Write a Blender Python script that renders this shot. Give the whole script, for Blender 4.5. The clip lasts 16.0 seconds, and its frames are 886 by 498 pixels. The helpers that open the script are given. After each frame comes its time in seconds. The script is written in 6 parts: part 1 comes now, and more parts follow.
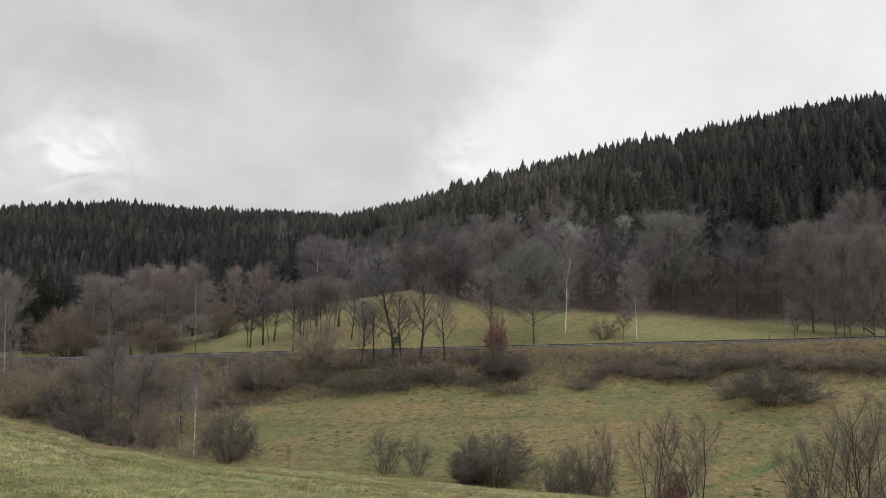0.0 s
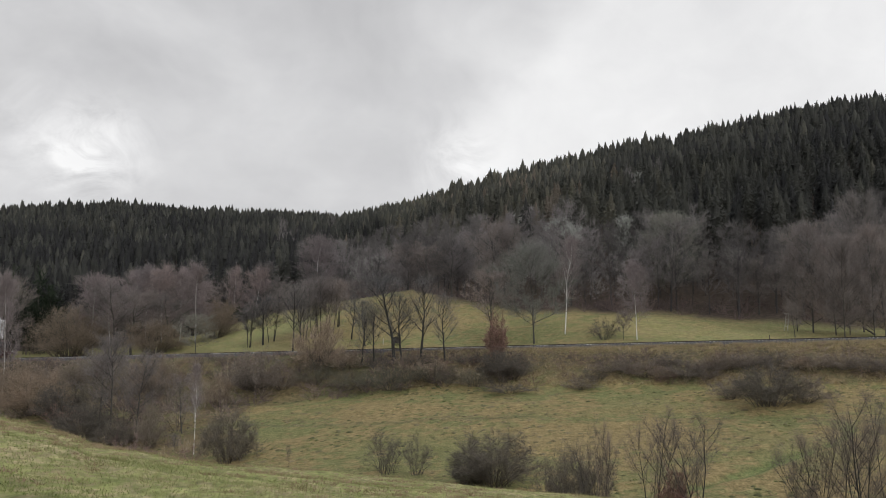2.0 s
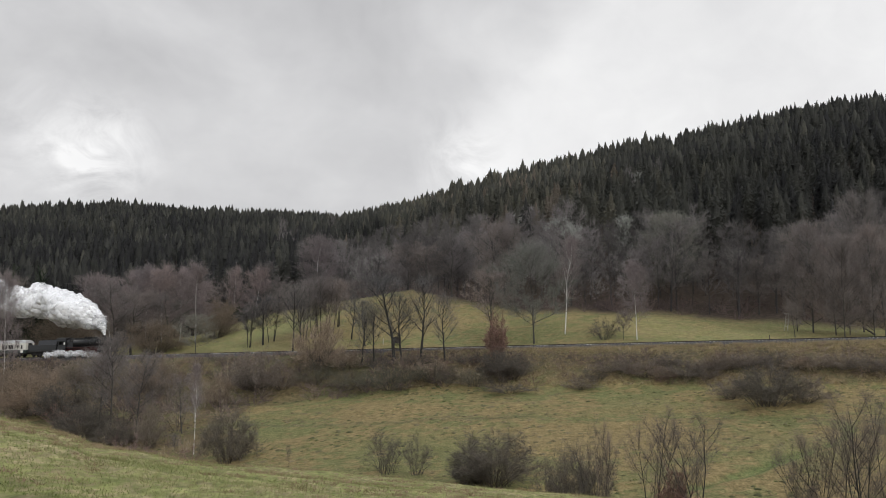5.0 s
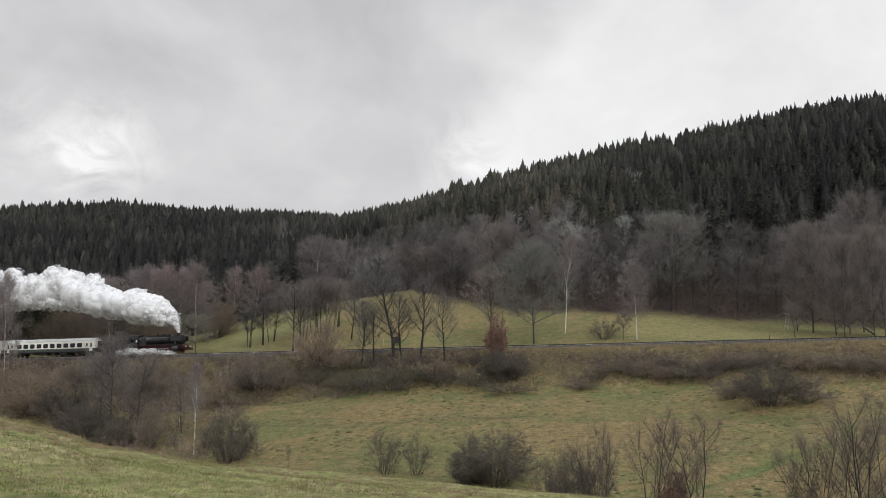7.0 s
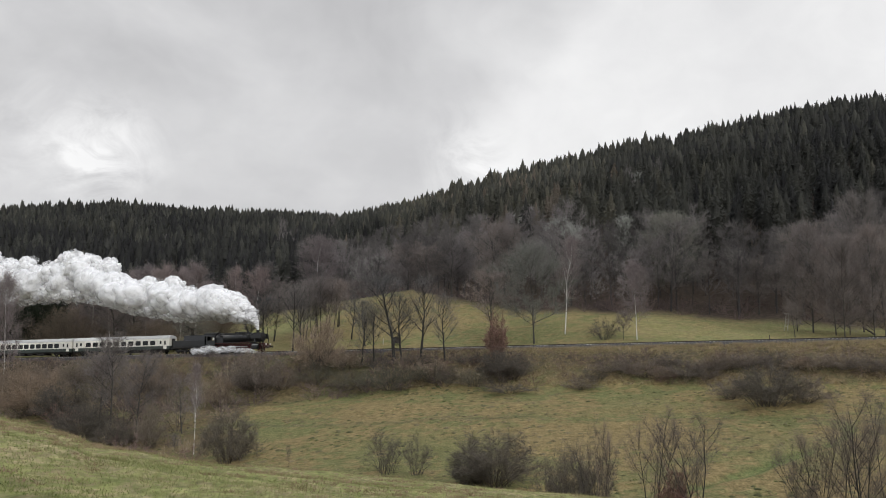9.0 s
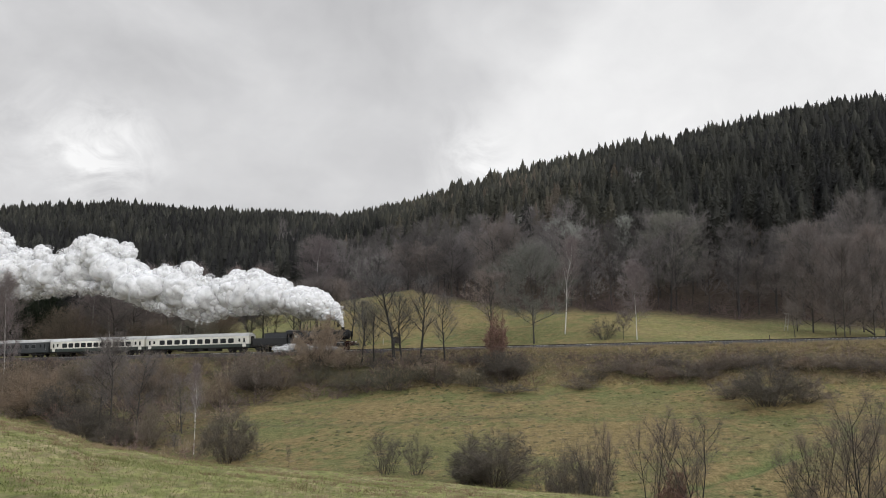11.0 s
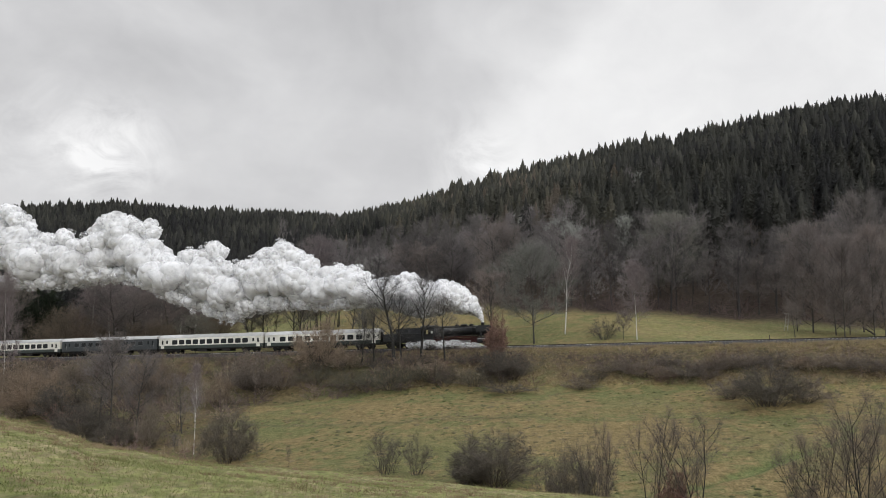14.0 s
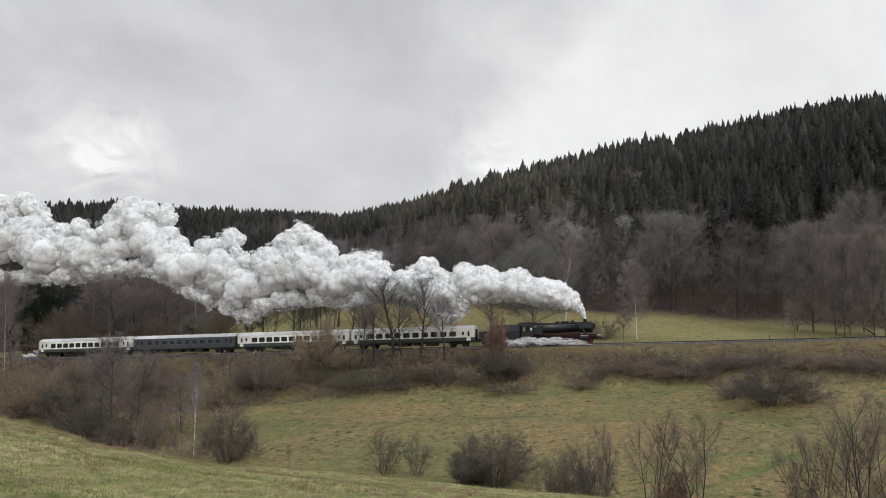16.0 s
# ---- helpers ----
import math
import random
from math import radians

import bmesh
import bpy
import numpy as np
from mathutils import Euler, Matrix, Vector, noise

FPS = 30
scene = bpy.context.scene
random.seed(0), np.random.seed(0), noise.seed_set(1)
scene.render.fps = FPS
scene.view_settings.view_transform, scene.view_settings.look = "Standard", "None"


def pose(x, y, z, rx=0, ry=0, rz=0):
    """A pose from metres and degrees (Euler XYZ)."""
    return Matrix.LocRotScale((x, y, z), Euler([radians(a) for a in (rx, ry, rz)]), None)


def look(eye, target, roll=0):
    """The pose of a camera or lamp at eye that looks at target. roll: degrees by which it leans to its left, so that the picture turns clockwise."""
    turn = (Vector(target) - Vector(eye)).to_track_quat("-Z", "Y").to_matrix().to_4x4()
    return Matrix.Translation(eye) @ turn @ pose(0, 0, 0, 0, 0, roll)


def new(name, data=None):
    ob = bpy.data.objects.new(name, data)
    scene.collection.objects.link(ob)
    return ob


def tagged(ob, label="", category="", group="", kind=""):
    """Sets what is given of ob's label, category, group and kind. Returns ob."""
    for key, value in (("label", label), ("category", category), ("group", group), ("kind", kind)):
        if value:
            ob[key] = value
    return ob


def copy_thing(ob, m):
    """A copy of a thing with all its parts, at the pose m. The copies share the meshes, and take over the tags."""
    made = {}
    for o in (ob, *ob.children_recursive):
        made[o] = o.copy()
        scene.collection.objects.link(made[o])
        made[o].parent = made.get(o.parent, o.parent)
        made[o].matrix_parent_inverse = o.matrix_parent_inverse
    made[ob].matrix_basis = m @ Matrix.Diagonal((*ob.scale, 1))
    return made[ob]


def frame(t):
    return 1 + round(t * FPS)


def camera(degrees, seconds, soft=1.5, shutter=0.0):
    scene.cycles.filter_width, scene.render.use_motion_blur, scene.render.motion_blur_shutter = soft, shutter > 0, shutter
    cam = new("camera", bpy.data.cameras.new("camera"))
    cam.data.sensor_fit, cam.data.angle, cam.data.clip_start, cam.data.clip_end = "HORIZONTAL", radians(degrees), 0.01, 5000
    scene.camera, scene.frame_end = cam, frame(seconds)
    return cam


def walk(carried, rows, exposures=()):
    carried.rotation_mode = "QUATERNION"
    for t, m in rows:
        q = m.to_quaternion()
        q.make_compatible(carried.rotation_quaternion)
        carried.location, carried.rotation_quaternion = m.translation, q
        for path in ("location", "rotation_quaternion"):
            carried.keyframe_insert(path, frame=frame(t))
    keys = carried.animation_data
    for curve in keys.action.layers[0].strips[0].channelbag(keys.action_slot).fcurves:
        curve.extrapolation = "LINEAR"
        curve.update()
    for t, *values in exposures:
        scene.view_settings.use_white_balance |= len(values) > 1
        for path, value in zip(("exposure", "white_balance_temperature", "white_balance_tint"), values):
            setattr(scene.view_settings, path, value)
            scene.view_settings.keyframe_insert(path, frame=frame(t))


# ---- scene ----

# ---- camera: on a tripod, standing still ----
EYE = 1.6
cam = camera(50, 16.0, soft=0.95)
STAND = look((0, 0, EYE), (0, 10, EYE + 10 * math.tan(radians(7.42))))
walk(cam, [(0, STAND), (16, STAND)])

# ---- light: overcast winter day, thin bright cloud ----
SUN_UP, SUN_TURN = radians(38), radians(150)
world = bpy.data.worlds.new("overcast_sky")
scene.world = world
world.use_nodes = True
wt = world.node_tree
wt.nodes.clear()
w_out = wt.nodes.new("ShaderNodeOutputWorld")
w_bg = wt.nodes.new("ShaderNodeBackground")
w_sky = wt.nodes.new("ShaderNodeTexSky")
w_sky.sky_type = "NISHITA"
w_sky.sun_disc = False
w_sky.sun_elevation, w_sky.sun_rotation = SUN_UP, SUN_TURN
w_mix = wt.nodes.new("ShaderNodeMix")
w_mix.data_type = "RGBA"
w_mix.inputs[0].default_value = 0.82
w_mix.inputs[7].default_value = (10.2, 10.4, 11.0, 1)
wt.links.new(w_sky.outputs[0], w_mix.inputs[6])
wt.links.new(w_mix.outputs[2], w_bg.inputs[0])
w_bg.inputs[1].default_value = 0.1
wt.links.new(w_bg.outputs[0], w_out.inputs[0])

sun = new("sun", bpy.data.lights.new("sun", "SUN"))
sun.data.energy, sun.data.angle, sun.data.color = 1.1, radians(25), (1.0, 0.98, 0.95)
sun_way = Vector((math.sin(SUN_TURN) * math.cos(SUN_UP), math.cos(SUN_TURN) * math.cos(SUN_UP), math.sin(SUN_UP)))
sun.matrix_world = look(sun_way * 300, (0, 0, 0))
scene.view_settings.exposure = 0.06

# ---- the lie of the land ----
def hashed(i, j, seed):
    v = np.sin(i * 127.1 + j * 311.7 + seed * 74.7) * 43758.5453
    return v - np.floor(v)


def ripple(x, y, size, seed=0):
    """Smooth noise from -1 to 1 with hills of that size."""
    x, y = np.asarray(x) / size, np.asarray(y) / size
    i, j = np.floor(x), np.floor(y)
    a, b = x - i, y - j
    a, b = a * a * (3 - 2 * a), b * b * (3 - 2 * b)
    lo = hashed(i, j, seed) * (1 - a) + hashed(i + 1, j, seed) * a
    hi = hashed(i, j + 1, seed) * (1 - a) + hashed(i + 1, j + 1, seed) * a
    return 2 * (lo * (1 - b) + hi * b) - 1


# the railway line: a point on it, its way in plan, its climb
TRACK = np.array((-97.58, 221.93, 5.08))
ALONG = np.array((0.9353, -0.3538))
ACROSS = np.array((-0.3538, -0.9353))
CLIMB = 0.01361


def rail_z(x, y):
    return TRACK[2] + CLIMB * ((x - TRACK[0]) * ALONG[0] + (y - TRACK[1]) * ALONG[1])


# heights along lines of sight from the stand: bearing = x / y
BEARING = np.array((-0.465, -0.346, -0.257, -0.18, -0.109, -0.032, 0.045, 0.128, 0.246, 0.365, 0.465))
# beyond the track: the crest of the upper meadow, the hollow behind it, the wooded ridge
CREST_V = np.array((29, 43, 55, 62, 65, 65, 60, 45, 44, 45, 47))
CREST_Z = np.array((7.4, 8.6, 12.4, 18.8, 22.4, 24.5, 20.0, 15.9, 13.8, 12.1, 10.4))
HOLLOW_V = CREST_V + np.array((40, 40, 40, 38, 36, 34, 30, 22, 20, 20, 20))
HOLLOW_Z = CREST_Z + np.array((0, -1, -3, -5, -5, -2, 2, 3, 4, 5, 6))
RIDGE_V = np.array((380, 415, 438, 458, 454, 390, 369, 362, 355, 351, 346))
RIDGE_Z = np.array((127.7, 132.6, 129.0, 126.0, 117.9, 114.5, 120.4, 128.5, 133.6, 139.8, 144.0)) - 22.5
# before the track: the foot of the bank, the lower meadow, the stream
FRONT = np.array((-0.465, -0.3, -0.2, 0.0, 0.25, 0.465))
FOOT_Z = np.array((-6.5, -6.0, -4.3, -2.2, -1.7, -1.4))
LOW_Z = np.array((-14, -12.8, -11.2, -9.5, -9.0, -8.6))
STREAM_Z = np.array((-16, -14.6, -13.0, -11.8, -11.2, -10.8))
# the near hillside: how steeply its brow falls below the eye
BROW = np.array((-0.46, -0.382, -0.365, -0.312, -0.224, -0.049, 0.148, 0.45))
BROW_FALL = np.array((0.0425, 0.0590, 0.0670, 0.0750, 0.0896, 0.1067, 0.1265, 0.158))


def smoothed(v, knots):
    """Straight slopes between the knots (distance, height), with rounded corners."""
    total = 0
    for push in (-3.0, -1.0, 1.0, 3.0):
        z = knots[0][1] + 0 * v
        for (v0, z0), (v1, z1) in zip(knots[:-1], knots[1:]):
            z = z + np.clip((v + push - v0) / np.maximum(v1 - v0, 0.01), 0, 1) * (z1 - z0)
        total = total + z
    return total / 4


# a wet ditch across the lower meadow
DITCH = ((21.0, 90.5), (23.9, 93.4), (29.2, 97.4), (35.9, 103.5), (42.7, 108.0), (47.8, 114.2), (52.0, 121.0))


def from_ditch(x, y):
    """The distance from the ditch's middle line."""
    best = 1e9 + 0 * x
    for (x0, y0), (x1, y1) in zip(DITCH[:-1], DITCH[1:]):
        k = np.clip(((x - x0) * (x1 - x0) + (y - y0) * (y1 - y0)) / ((x1 - x0) ** 2 + (y1 - y0) ** 2), 0, 1)
        best = np.minimum(best, np.hypot(x - x0 - k * (x1 - x0), y - y0 - k * (y1 - y0)))
    return best


def land(x, y, fine=True):
    """The ground's height."""
    x, y = np.asarray(x, float), np.asarray(y, float)
    turn = np.clip(np.arctan2(x, y), -0.47, 0.47)
    ahead = np.hypot(x, y) * np.cos(turn)
    t = np.tan(turn)
    v = (x - TRACK[0]) * ACROSS[0] + (y - TRACK[1]) * ACROSS[1]
    zr = rail_z(x, y)
    foot, low, stream = np.interp(t, FRONT, FOOT_Z), np.interp(t, FRONT, LOW_Z), np.interp(t, FRONT, STREAM_Z)
    before = smoothed(v, ((6.0, zr - 1.2), (19, foot), (80, low), (98, stream), (400, stream)))
    if fine:
        for at, rise, wide in ((27, 0.3, 1.6), (35, 0.5, 1.8), (47, 0.4, 2.0), (60, 0.2, 2.2)):
            wave = at + 2.5 * ripple(x, y, 30, 5)
            before = before + rise * (np.clip((wave - v) / wide, -1, 1) * 0.5 + (v - wave) / 28 * np.exp(-((v - wave) / 14) ** 2) * 0.5)
        before = before - 0.4 * np.exp(-(from_ditch(x, y) / 1.0) ** 2)
    b = -v
    beyond = smoothed(b, ((6.0, zr - 0.9), (np.interp(t, BEARING, CREST_V), np.interp(t, BEARING, CREST_Z)),
                          (np.interp(t, BEARING, HOLLOW_V), np.interp(t, BEARING, HOLLOW_Z)),
                          (np.interp(t, BEARING, RIDGE_V), np.interp(t, BEARING, RIDGE_Z)),
                          (np.interp(t, BEARING, RIDGE_V) + 30, np.interp(t, BEARING, RIDGE_Z)),
                          (np.interp(t, BEARING, RIDGE_V) + 420, np.interp(t, BEARING, RIDGE_Z) - 60)))
    beyond = beyond + ripple(x, y, 60, 3) * 2.2 * np.clip((b - 110) / 80, 0, 1)
    bed = np.clip((np.abs(v) - 4.2) / 1.5, 0, 1)
    z = np.where(v > 0, before, beyond)
    z = (zr - 1.15) * (1 - bed) + z * bed
    near = -2 * np.sqrt(1.6 * 0.00204)
    fall = np.interp(t, BROW, BROW_FALL) + near
    mound = -fall * ahead - 0.00204 * ahead ** 2
    gap = z - mound
    soft = np.clip(0.5 + 0.5 * gap / 1.2, 0, 1)
    z2 = mound * (1 - soft) + z * soft + 1.2 * soft * (1 - soft) * 0.5
    z = np.where(v > 30, z2, z)
    if fine:
        rough = np.clip((np.abs(v) - 4.5) / 3.0, 0, 1)
        z = z + rough * (0.16 * ripple(x, y, 4.0, 1) + 0.30 * ripple(x, y, 11.0, 2)) * np.clip(ahead / 40, 0.25, 1)
        z = z + rough * 0.05 * ripple(x, y, 1.1, 4)
    return z

# ---- materials ----
def shader(name, rough=0.8, metal=0.0, spec=0.3):
    """A material with its node tree and main shader."""
    m = bpy.data.materials.new(name)
    m.use_nodes = True
    b = m.node_tree.nodes["Principled BSDF"]
    b.inputs["Roughness"].default_value, b.inputs["Metallic"].default_value = rough, metal
    b.inputs["Specular IOR Level"].default_value = spec
    return m, m.node_tree, b


def grain(tree, size, detail=4.0, coords="Object", drawn=1.0):
    """Noise with grains of that size in metres."""
    tc = tree.nodes.new("ShaderNodeTexCoord")
    n = tree.nodes.new("ShaderNodeTexNoise")
    n.inputs["Scale"].default_value, n.inputs["Detail"].default_value = 1.0 / size, detail
    n.inputs["Roughness"].default_value = 0.62
    if drawn == 1.0:
        tree.links.new(tc.outputs[coords], n.inputs["Vector"])
    else:
        pull = tree.nodes.new("ShaderNodeMapping")
        pull.inputs["Scale"].default_value = (1, drawn, 1)
        tree.links.new(tc.outputs[coords], pull.inputs["Vector"])
        tree.links.new(pull.outputs[0], n.inputs["Vector"])
    return n.outputs["Fac"]


def steps(tree, fac, stops):
    """A colour ramp: stops of (place, colour)."""
    r = tree.nodes.new("ShaderNodeValToRGB")
    while len(r.color_ramp.elements) < len(stops):
        r.color_ramp.elements.new(0.5)
    for e, (p, c) in zip(r.color_ramp.elements, stops):
        e.position, e.color = p, (*c, 1)
    tree.links.new(fac, r.inputs[0])
    return r.outputs[0]


def blend(tree, fac, a, b, how="MIX"):
    """Two colours (sockets or triples) mixed by a socket or a number."""
    m = tree.nodes.new("ShaderNodeMix")
    m.data_type, m.blend_type = "RGBA", how
    for sock, val in ((m.inputs[0], fac), (m.inputs[6], a), (m.inputs[7], b)):
        if isinstance(val, bpy.types.NodeSocket):
            tree.links.new(val, sock)
        elif isinstance(val, (int, float)):
            sock.default_value = val
        else:
            sock.default_value = (*val, 1)
    return m.outputs[2]


def layer(tree, name):
    """A number kept on the mesh's points."""
    a = tree.nodes.new("ShaderNodeAttribute")
    a.attribute_name = name
    return a.outputs["Fac"]


def relief(tree, shade, fac, strength, depth):
    b = tree.nodes.new("ShaderNodeBump")
    b.inputs["Strength"].default_value, b.inputs["Distance"].default_value = strength, depth
    tree.links.new(fac, b.inputs["Height"])
    tree.links.new(b.outputs[0], shade.inputs["Normal"])


def plain(name, colour, rough=0.7, metal=0.0, size=0.4, vary=0.25, spec=0.3):
    """A surface of one colour with grain and stains."""
    m, tree, b = shader(name, rough, metal, spec)
    dark = tuple(c * (1 - vary) for c in colour)
    light = tuple(min(1, c * (1 + vary)) for c in colour)
    col = steps(tree, grain(tree, size), [(0.3, dark), (0.7, light)])
    spots = steps(tree, grain(tree, size * 7, 3), [(0.35, (0.72, 0.72, 0.72)), (0.65, (1.1, 1.1, 1.1))])
    tree.links.new(blend(tree, 1.0, col, spots, "MULTIPLY"), b.inputs["Base Color"])
    relief(tree, b, grain(tree, size * 0.3), 0.2, 0.02)
    return m


def foliage(name, dark, light, rough=0.85):
    """Twigs or needles: each plant a little different, each twig too."""
    m, tree, b = shader(name, rough, 0, 0.15)
    g = tree.nodes.new("ShaderNodeNewGeometry")
    o = tree.nodes.new("ShaderNodeObjectInfo")
    c = steps(tree, g.outputs["Random Per Island"], [(0.0, dark), (1.0, light)])
    tone = steps(tree, o.outputs["Random"], [(0.0, (0.75, 0.78, 0.8)), (1.0, (1.2, 1.15, 1.1))])
    hue = blend(tree, 1.0, c, tone, "MULTIPLY")
    tree.links.new(hue, b.inputs["Base Color"])
    # round twigs are lit from every side
    thin, mix = tree.nodes.new("ShaderNodeBsdfTranslucent"), tree.nodes.new("ShaderNodeMixShader")
    tree.links.new(hue, thin.inputs[0])
    mix.inputs[0].default_value = 0.45
    tree.links.new(b.outputs[0], mix.inputs[1])
    tree.links.new(thin.outputs[0], mix.inputs[2])
    tree.links.new(mix.outputs[0], tree.nodes["Material Output"].inputs[0])
    return m


def woodland(name, stops, through_light=0.0):
    """Many trees in one mesh: each tree has a tone of its own."""
    m, tree, b = shader(name, 0.9, 0, 0.1)
    c = steps(tree, layer(tree, "tone"), stops)
    g = tree.nodes.new("ShaderNodeNewGeometry")
    v = steps(tree, g.outputs["Random Per Island"], [(0.0, (0.84, 0.84, 0.84)), (1.0, (1.13, 1.13, 1.13))])
    tree.links.new(blend(tree, 1.0, c, v, "MULTIPLY"), b.inputs["Base Color"])
    if through_light:
        thin, mix = tree.nodes.new("ShaderNodeBsdfTranslucent"), tree.nodes.new("ShaderNodeMixShader")
        tree.links.new(blend(tree, 1.0, c, v, "MULTIPLY"), thin.inputs[0])
        mix.inputs[0].default_value = through_light
        tree.links.new(b.outputs[0], mix.inputs[1])
        tree.links.new(thin.outputs[0], mix.inputs[2])
        tree.links.new(mix.outputs[0], tree.nodes["Material Output"].inputs[0])
    return m


def ground_material():
    m, tree, b = shader("turf_and_litter", 0.95, 0, 0.1)
    fine, mid, wide = grain(tree, 0.9, 7), grain(tree, 3.0, 5), grain(tree, 22.0, 4)
    green = steps(tree, fine, [(0.30, (0.095, 0.103, 0.042)), (0.70, (0.180, 0.186, 0.080))])
    straw = steps(tree, fine, [(0.30, (0.134, 0.106, 0.050)), (0.70, (0.285, 0.222, 0.108))])
    add = tree.nodes.new("ShaderNodeMath")
    add.operation = "MULTIPLY_ADD"
    tree.links.new(wide, add.inputs[0])
    add.inputs[1].default_value = 0.9
    tree.links.new(mid, add.inputs[2])
    patch = steps(tree, add.outputs[0], [(0.87, (0, 0, 0)), (1.07, (0.85, 0.85, 0.85))])
    tint = tree.nodes.new("ShaderNodeMath")
    tint.operation, tint.use_clamp = "ADD", True
    tree.links.new(patch, tint.inputs[0])
    tree.links.new(layer(tree, "dry"), tint.inputs[1])
    dry = tint.outputs[0]
    turf = blend(tree, dry, green, straw)
    clump = tree.nodes.new("ShaderNodeMath")
    clump.operation = "MULTIPLY_ADD"
    tree.links.new(grain(tree, 1.3, 3, drawn=0.3), clump.inputs[0])
    clump.inputs[1].default_value = 0.6
    tree.links.new(grain(tree, 0.15, 4, drawn=0.3), clump.inputs[2])
    clumps = clump.outputs[0]
    lush = steps(tree, fine, [(0.30, (0.166, 0.192, 0.066)), (0.70, (0.292, 0.304, 0.118))])
    bleached = steps(tree, fine, [(0.30, (0.225, 0.188, 0.108)), (0.70, (0.390, 0.325, 0.195))])
    turf = blend(tree, layer(tree, "lush"), turf, blend(tree, steps(tree, clumps, [(0.74, (0, 0, 0)), (0.90, (0.85, 0.85, 0.85))]), lush, bleached))
    litter = steps(tree, fine, [(0.3, (0.034, 0.026, 0.020)), (0.55, (0.068, 0.052, 0.040)), (0.75, (0.115, 0.088, 0.066))])
    stone = steps(tree, grain(tree, 0.08, 3), [(0.3, (0.035, 0.032, 0.030)), (0.7, (0.12, 0.115, 0.11))])
    turf = blend(tree, layer(tree, "wet"), turf, steps(tree, fine, [(0.3, (0.080, 0.104, 0.036)), (0.7, (0.150, 0.178, 0.070))]))
    speck = steps(tree, grain(tree, 0.17, 5, drawn=0.3), [(0.3, (0.52, 0.53, 0.50)), (0.7, (1.40, 1.36, 1.34))])
    turf = blend(tree, 1.0, turf, speck, "MULTIPLY")
    c = blend(tree, layer(tree, "litter"), turf, litter)
    c = blend(tree, layer(tree, "stone"), c, stone)
    tree.links.new(c, b.inputs["Base Color"])
    relief(tree, b, grain(tree, 0.45, 7), 0.8, 0.14)
    return m


M_GROUND = ground_material()
# needle, bare wood and twig colours are lifted and greyed for distance haze
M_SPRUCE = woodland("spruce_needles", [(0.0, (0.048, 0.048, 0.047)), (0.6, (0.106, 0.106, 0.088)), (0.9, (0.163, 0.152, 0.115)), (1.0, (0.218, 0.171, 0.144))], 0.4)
M_BARE = woodland("bare_wood", [(0.0, (0.093, 0.088, 0.085)), (0.3, (0.168, 0.154, 0.146)), (0.55, (0.245, 0.222, 0.213)), (0.8, (0.335, 0.307, 0.297)), (0.92, (0.359, 0.366, 0.317)), (1.0, (0.430, 0.421, 0.400))], 0.45)
M_BARK = plain("dark_bark", (0.072, 0.067, 0.059), 0.95, size=0.2)
M_DARK = plain("black_bark", (0.040, 0.038, 0.034), 0.95, size=0.2)
M_BIRCH = plain("birch_bark", (0.648, 0.624, 0.576), 0.8, size=0.35, vary=0.35)
M_CANE = plain("grey_brown_canes", (0.105, 0.088, 0.070), 0.95, size=0.2)
M_WHITE = plain("white_birch_bark", (0.675, 0.650, 0.613), 0.8, size=0.35, vary=0.3)
M_TWIG = {
    "alder": foliage("alder_twigs", (0.147, 0.127, 0.117), (0.328, 0.288, 0.267)),
    "oak": foliage("oak_twigs", (0.165, 0.161, 0.138), (0.347, 0.340, 0.292)),
    "birch": foliage("birch_twigs", (0.181, 0.150, 0.145), (0.389, 0.333, 0.323)),
    "willow": foliage("willow_twigs", (0.192, 0.156, 0.119), (0.396, 0.324, 0.251)),
    "shrub": foliage("shrub_twigs", (0.085, 0.077, 0.066), (0.204, 0.183, 0.154)),
    "beech": foliage("russet_leaves", (0.182, 0.115, 0.094), (0.385, 0.248, 0.201)),
    "evergreen": foliage("dark_needles", (0.020, 0.028, 0.018), (0.050, 0.062, 0.040)),
}
M_GRASS = woodland("grass_blades", [(0.0, (0.162, 0.190, 0.067)), (0.5, (0.285, 0.294, 0.128)), (0.8, (0.314, 0.266, 0.149)), (1.0, (0.380, 0.304, 0.195))], 0.4)
# rust brown, darkened further for the shadow on the rails' sides
M_STEEL = plain("rail_steel", (0.034, 0.026, 0.022), 0.7, 0.0, 0.3)
M_STONE = plain("crushed_stone", (0.062, 0.058, 0.056), 0.95, size=0.07, vary=0.55)
M_SLEEPER = plain("concrete_sleeper", (0.46, 0.45, 0.43), 0.9, size=0.3)


# ---- helpers for meshes ----
def part(name, bm, material, parent, label=""):
    """Links a bmesh as one mesh object under a thing or a part."""
    me = bpy.data.meshes.new(name)
    bm.to_mesh(me)
    bm.free()
    me.materials.append(material)
    ob = new(name, me)
    ob.parent = parent
    if label:
        tagged(ob, label)
    return ob


